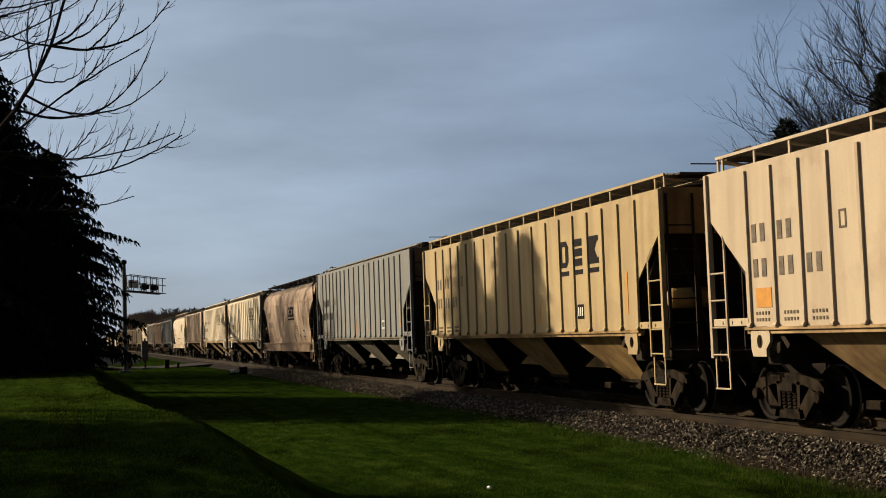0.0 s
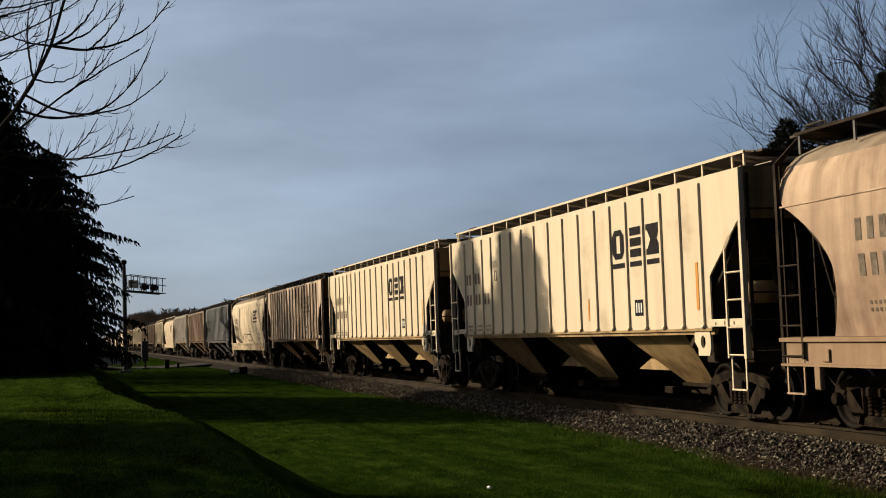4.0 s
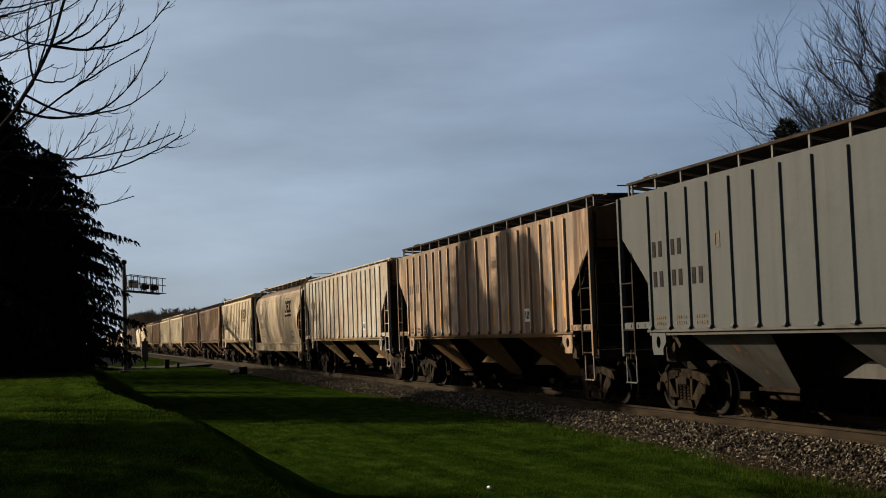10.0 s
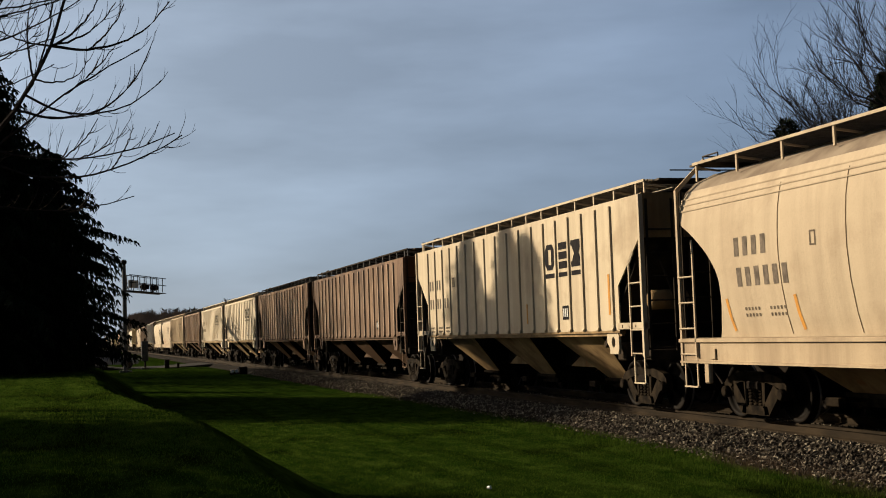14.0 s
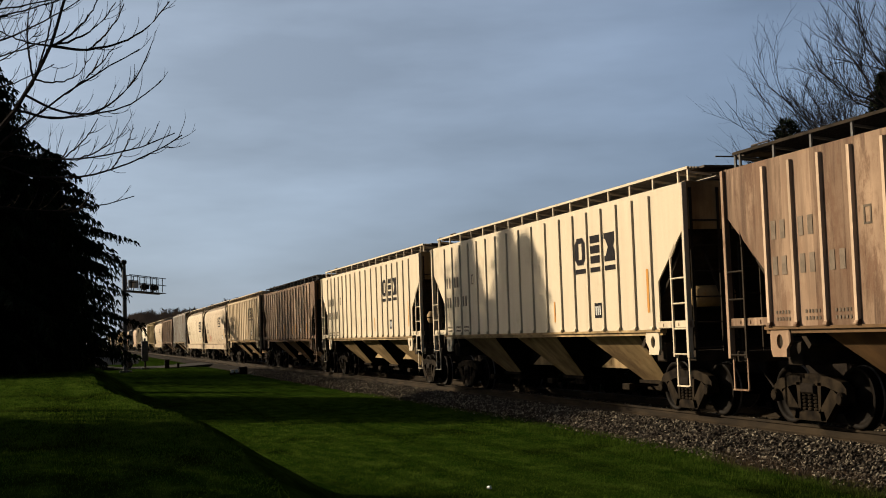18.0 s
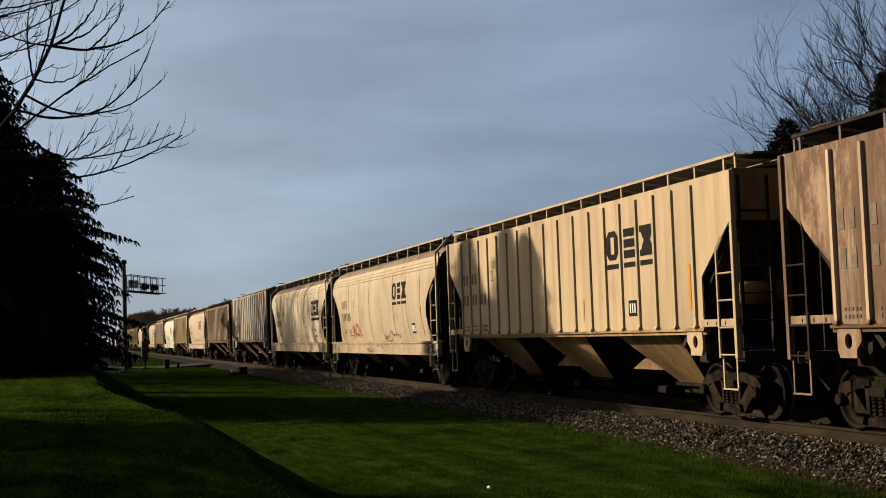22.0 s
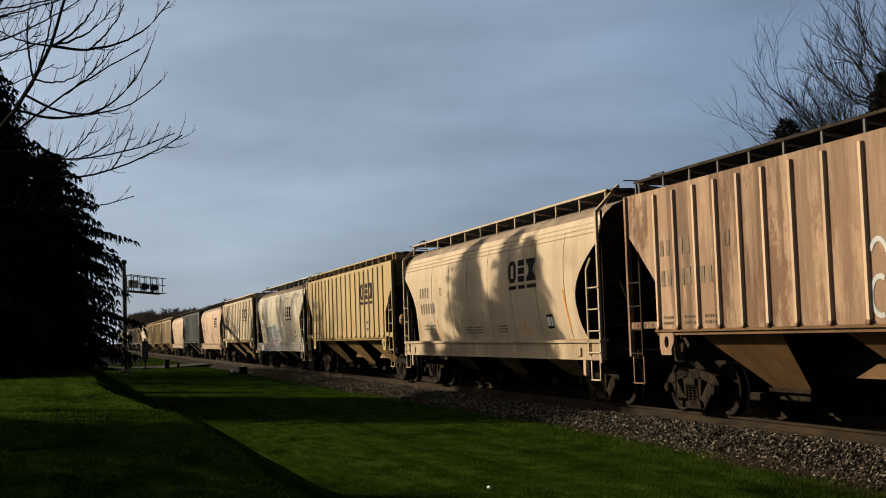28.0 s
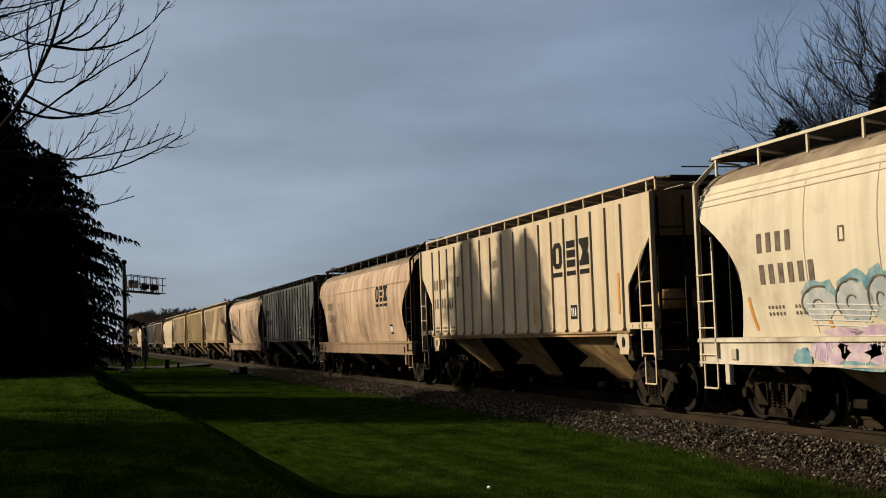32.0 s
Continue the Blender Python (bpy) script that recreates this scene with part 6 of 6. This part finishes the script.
def crossing_signal():
    x, y = 3.2, 90.0
    root = new("crossing_signal")
    g = ground_z(x, y)
    root.location = (x, y, g)
    tagged(root, "tall grey cantilever signal mast beside the railway crossing", "signal")
    top = 7.0 - g
    solo("mast", "signal_mast", lambda bm: (lathe(bm, [(0, 0.17), (0.1, 0.17), (top - 0.6, 0.13), (top, 0.12), (top, 0)], 12, "z"), box(bm, (-0.35, -0.35, -0.1), (0.35, 0.35, 0.12), 0.03)), GALV, root)
    solo("finial", "signal_bell", lambda bm: lathe(bm, [(top, 0.06), (top + 0.1, 0.17), (top + 0.28, 0.2), (top + 0.36, 0.12), (top + 0.4, 0)], 12, "z"), STEEL_DARK, root, "dark bell on the mast head")
    a = 5.25 - g
    reach = 8.1
    root.rotation_euler[2] = radians(68.0)                # the arm reaches out over the road
    def arm(bm):
        box(bm, (0.1, 0.16, a - 0.08), (reach, 0.32, a + 0.06), 0.02)
        box(bm, (0.1, -0.02, a - 0.08), (0.3, 0.32, a + 0.06), 0.02)
        bar(bm, (0.1, 0.24, a + 1.05), (1.6, 0.24, a + 0.08), 0.05, 0.05)
    solo("arm", "signal_arm", arm, GALV, root, "walkway arm of the signal")
    for k in range(12):
        solo("rail_post", "signal_post", lambda bm: rod(bm, (0, 0, 0), (0, 0, 1.05), 0.03, 6), STEEL_DARK, root, at=shift(0.6 + (reach - 0.7) / 11 * k, 0.28 if k % 2 else -0.28, a + 0.06))
    for z in (0.52, 1.05):
        for side in (0.28, -0.28):
            solo("hand_rail", "signal_rail", lambda bm: rod(bm, (0.3, 0, 0), (reach, 0, 0), 0.028, 6), STEEL_DARK, root, at=shift(0, side, a + 0.06 + z))
    solo("grating", "signal_grate", lambda bm: box(bm, (0.3, -0.3, a - 0.02), (reach, 0.3, a + 0.03), 0.01), STEEL_DARK, root, "dark walkway grating")
    for u in (1.6, 2.6):
        solo("junction_box", "signal_box", lambda bm: box(bm, (-0.2, -0.14, 0.0), (0.2, 0.14, 0.55), 0.03), PALE_BOX, root, "pale equipment box on the walkway", at=shift(u, 0.1, a + 0.25))
    for u in (4.6, 5.1, 6.7, 7.2):
        solo("signal_lamp", "signal_lamp", lambda bm: (lathe(bm, [(-0.32, 0.17), (-0.10, 0.17), (-0.10, 0.24), (-0.04, 0.24), (0.0, 0.17), (0.1, 0.12), (0.12, 0.0)], 16, "y"), rod(bm, (0, 0.05, 0), (0, 0.05, -0.45), 0.04, 6)), STEEL_DARK, root, "round black crossing lamp", at=shift(u, 0.34, a + 0.42))


def parked_car():
    x, y = 2.45, 103.0
    g = max(ground_z(x, 98.5), ground_z(x, 108.5)) + 0.03
    root = new("sedan_car")
    root.location = (x, y, g)
    tagged(root, "silver sedan waiting on the road at the crossing", "car")
    def shell(bm):
        prism(bm, [(-2.2, 0.32), (2.15, 0.32), (2.25, 0.55), (2.18, 0.78), (1.1, 0.92), (-1.5, 0.97), (-2.2, 0.9), (-2.28, 0.6)], "y", -0.88, 0.88)
        bmesh.ops.bevel(bm, geom=list(bm.edges), offset=0.06, segments=2, affect="EDGES")
    solo("body", "auto_body", shell, AUTO_PAINT, root, smooth=False)
    def cabin(bm):
        prism(bm, [(-1.75, 0.93), (1.15, 0.90), (0.35, 1.42), (-0.95, 1.45)], "y", -0.74, 0.74)
    solo("windows", "auto_glass", cabin, GLASS_DARK, root, "dark window glass")
    solo("roof", "auto_roof", lambda bm: prism(bm, [(-1.0, 1.44), (0.4, 1.41), (0.25, 1.47), (-0.85, 1.50)], "y", -0.7, 0.7), AUTO_PAINT, root)
    for wx in (-1.35, 1.4):
        for s in (-1, 1):
            w = solo("wheel", "auto_wheel", lambda bm: lathe(bm, [(-0.1, 0.0), (-0.1, 0.28), (-0.06, 0.33), (0.06, 0.33), (0.1, 0.28), (0.1, 0.0)], 18, "y"), RUBBER, root, at=shift(wx, s * 0.80, 0.33))
            solo("rim", "auto_rim", lambda bm: lathe(bm, [(-0.115, 0.0), (-0.115, 0.16), (-0.1, 0.2), (0.1, 0.2), (0.115, 0.16), (0.115, 0.0)], 14, "y"), GALV_DIRTY, w)
    for s in (-1, 1):
        solo("headlight", "auto_lamp", lambda bm: box(bm, (-0.06, -0.16, -0.07), (0.06, 0.16, 0.07), 0.03), PAPER, root, at=shift(2.2, s * 0.6, 0.68))


def trackside_bits():
    def cabinet(bm):
        box(bm, (-0.25, -0.2, 0), (0.25, 0.2, 0.95), 0.02)
        box(bm, (-0.28, -0.23, 0.95), (0.28, 0.23, 1.02), 0.015)
    for x, y, s in ((7.3, 97.5, 0.35), (6.45, 97.0, 0.65)):
        ob = solo("relay_cabinet", "cabinet", cabinet, STEEL_DARK, at=shift(x, y, ground_z(x, y)) @ Matrix.Diagonal((s, s, s, 1)))
        tagged(ob, "small dark metal relay cabinet beside the track", "cabinet", "trackside cabinets")
    sign = new("gate_machine")
    x, y = 4.85, 97.0
    sign.location = (x, y, ground_z(x, y))
    tagged(sign, "dim grey gate machine on a post beside the crossing", "gate machine")
    solo("post", "sign_post", lambda bm: rod(bm, (0, 0, -0.1), (0, 0, 2.3), 0.07, 8), STEEL_DARK, sign)
    solo("machine_box", "sign_board", lambda bm: (box(bm, (-0.24, -0.2, 0.6), (0.24, 0.2, 2.1), 0.04), box(bm, (-0.3, -0.26, 0.0), (0.3, 0.26, 0.12), 0.02)), GALV, sign)
    stand = new("switch_stand")
    x, y = 9.2, 74.0
    stand.location = (x, y, ground_z(x, y))
    tagged(stand, "low dark switch stand with white plates beside the ballast", "switch stand")
    solo("stand_box", "stand_box", lambda bm: box(bm, (-0.2, -0.2, 0), (0.25, 0.2, 0.42), 0.03), STEEL_DARK, stand)
    for k in range(2):
        solo("plate", "stand_plate", lambda bm: box(bm, (-0.09, -0.02, -0.1), (0.09, 0.02, 0.1), 0.01), PAPER, stand, "small white plate", at=shift(-0.62 + 0.26 * k, -0.1, 0.17))
    solo("foot_bar", "stand_bar", lambda bm: box(bm, (-0.75, -0.12, 0), (-0.2, -0.04, 0.12)), STEEL_DARK, stand)
    x, y = 4.88, 15.15
    litter = solo("paper_cup", "cup", lambda bm: lathe(bm, [(0, 0), (0, 0.016), (0.045, 0.022), (0.048, 0.024), (0.048, 0.02), (0.006, 0.014), (0.006, 0)], 14, "z"), PAPER, at=pose(x, y, ground_z(x, y) + 0.03, 82, 0, 35))
    tagged(litter, "small white paper cup lying on the grass", "cup")


build_road()
crossing_signal()
parked_car()
trackside_bits()

# ---- what moves ----


def motions():
    """The whole train rolls at one speed; all wheelsets turn alike and share one set of keys."""
    times = [4.0 * k for k in range(9)]
    for car, y in CARS:
        walk(car, [(t, pose(TRACK_X, y - SPEED * t, 0)) for t in times])
    turn = math.degrees(SPEED / 0.457)
    frames = round(SECONDS * FPS)
    first = WHEELSETS[0]
    walk(first, [(k / FPS, pose(0, 0, 0, turn * k / FPS)) for k in range(frames + 1)])
    keys = first.animation_data
    for ws in WHEELSETS[1:]:
        ws.rotation_mode = "QUATERNION"
        ws.animation_data_create()
        ws.animation_data.action = keys.action
        ws.animation_data.action_slot = keys.action_slot


motions()
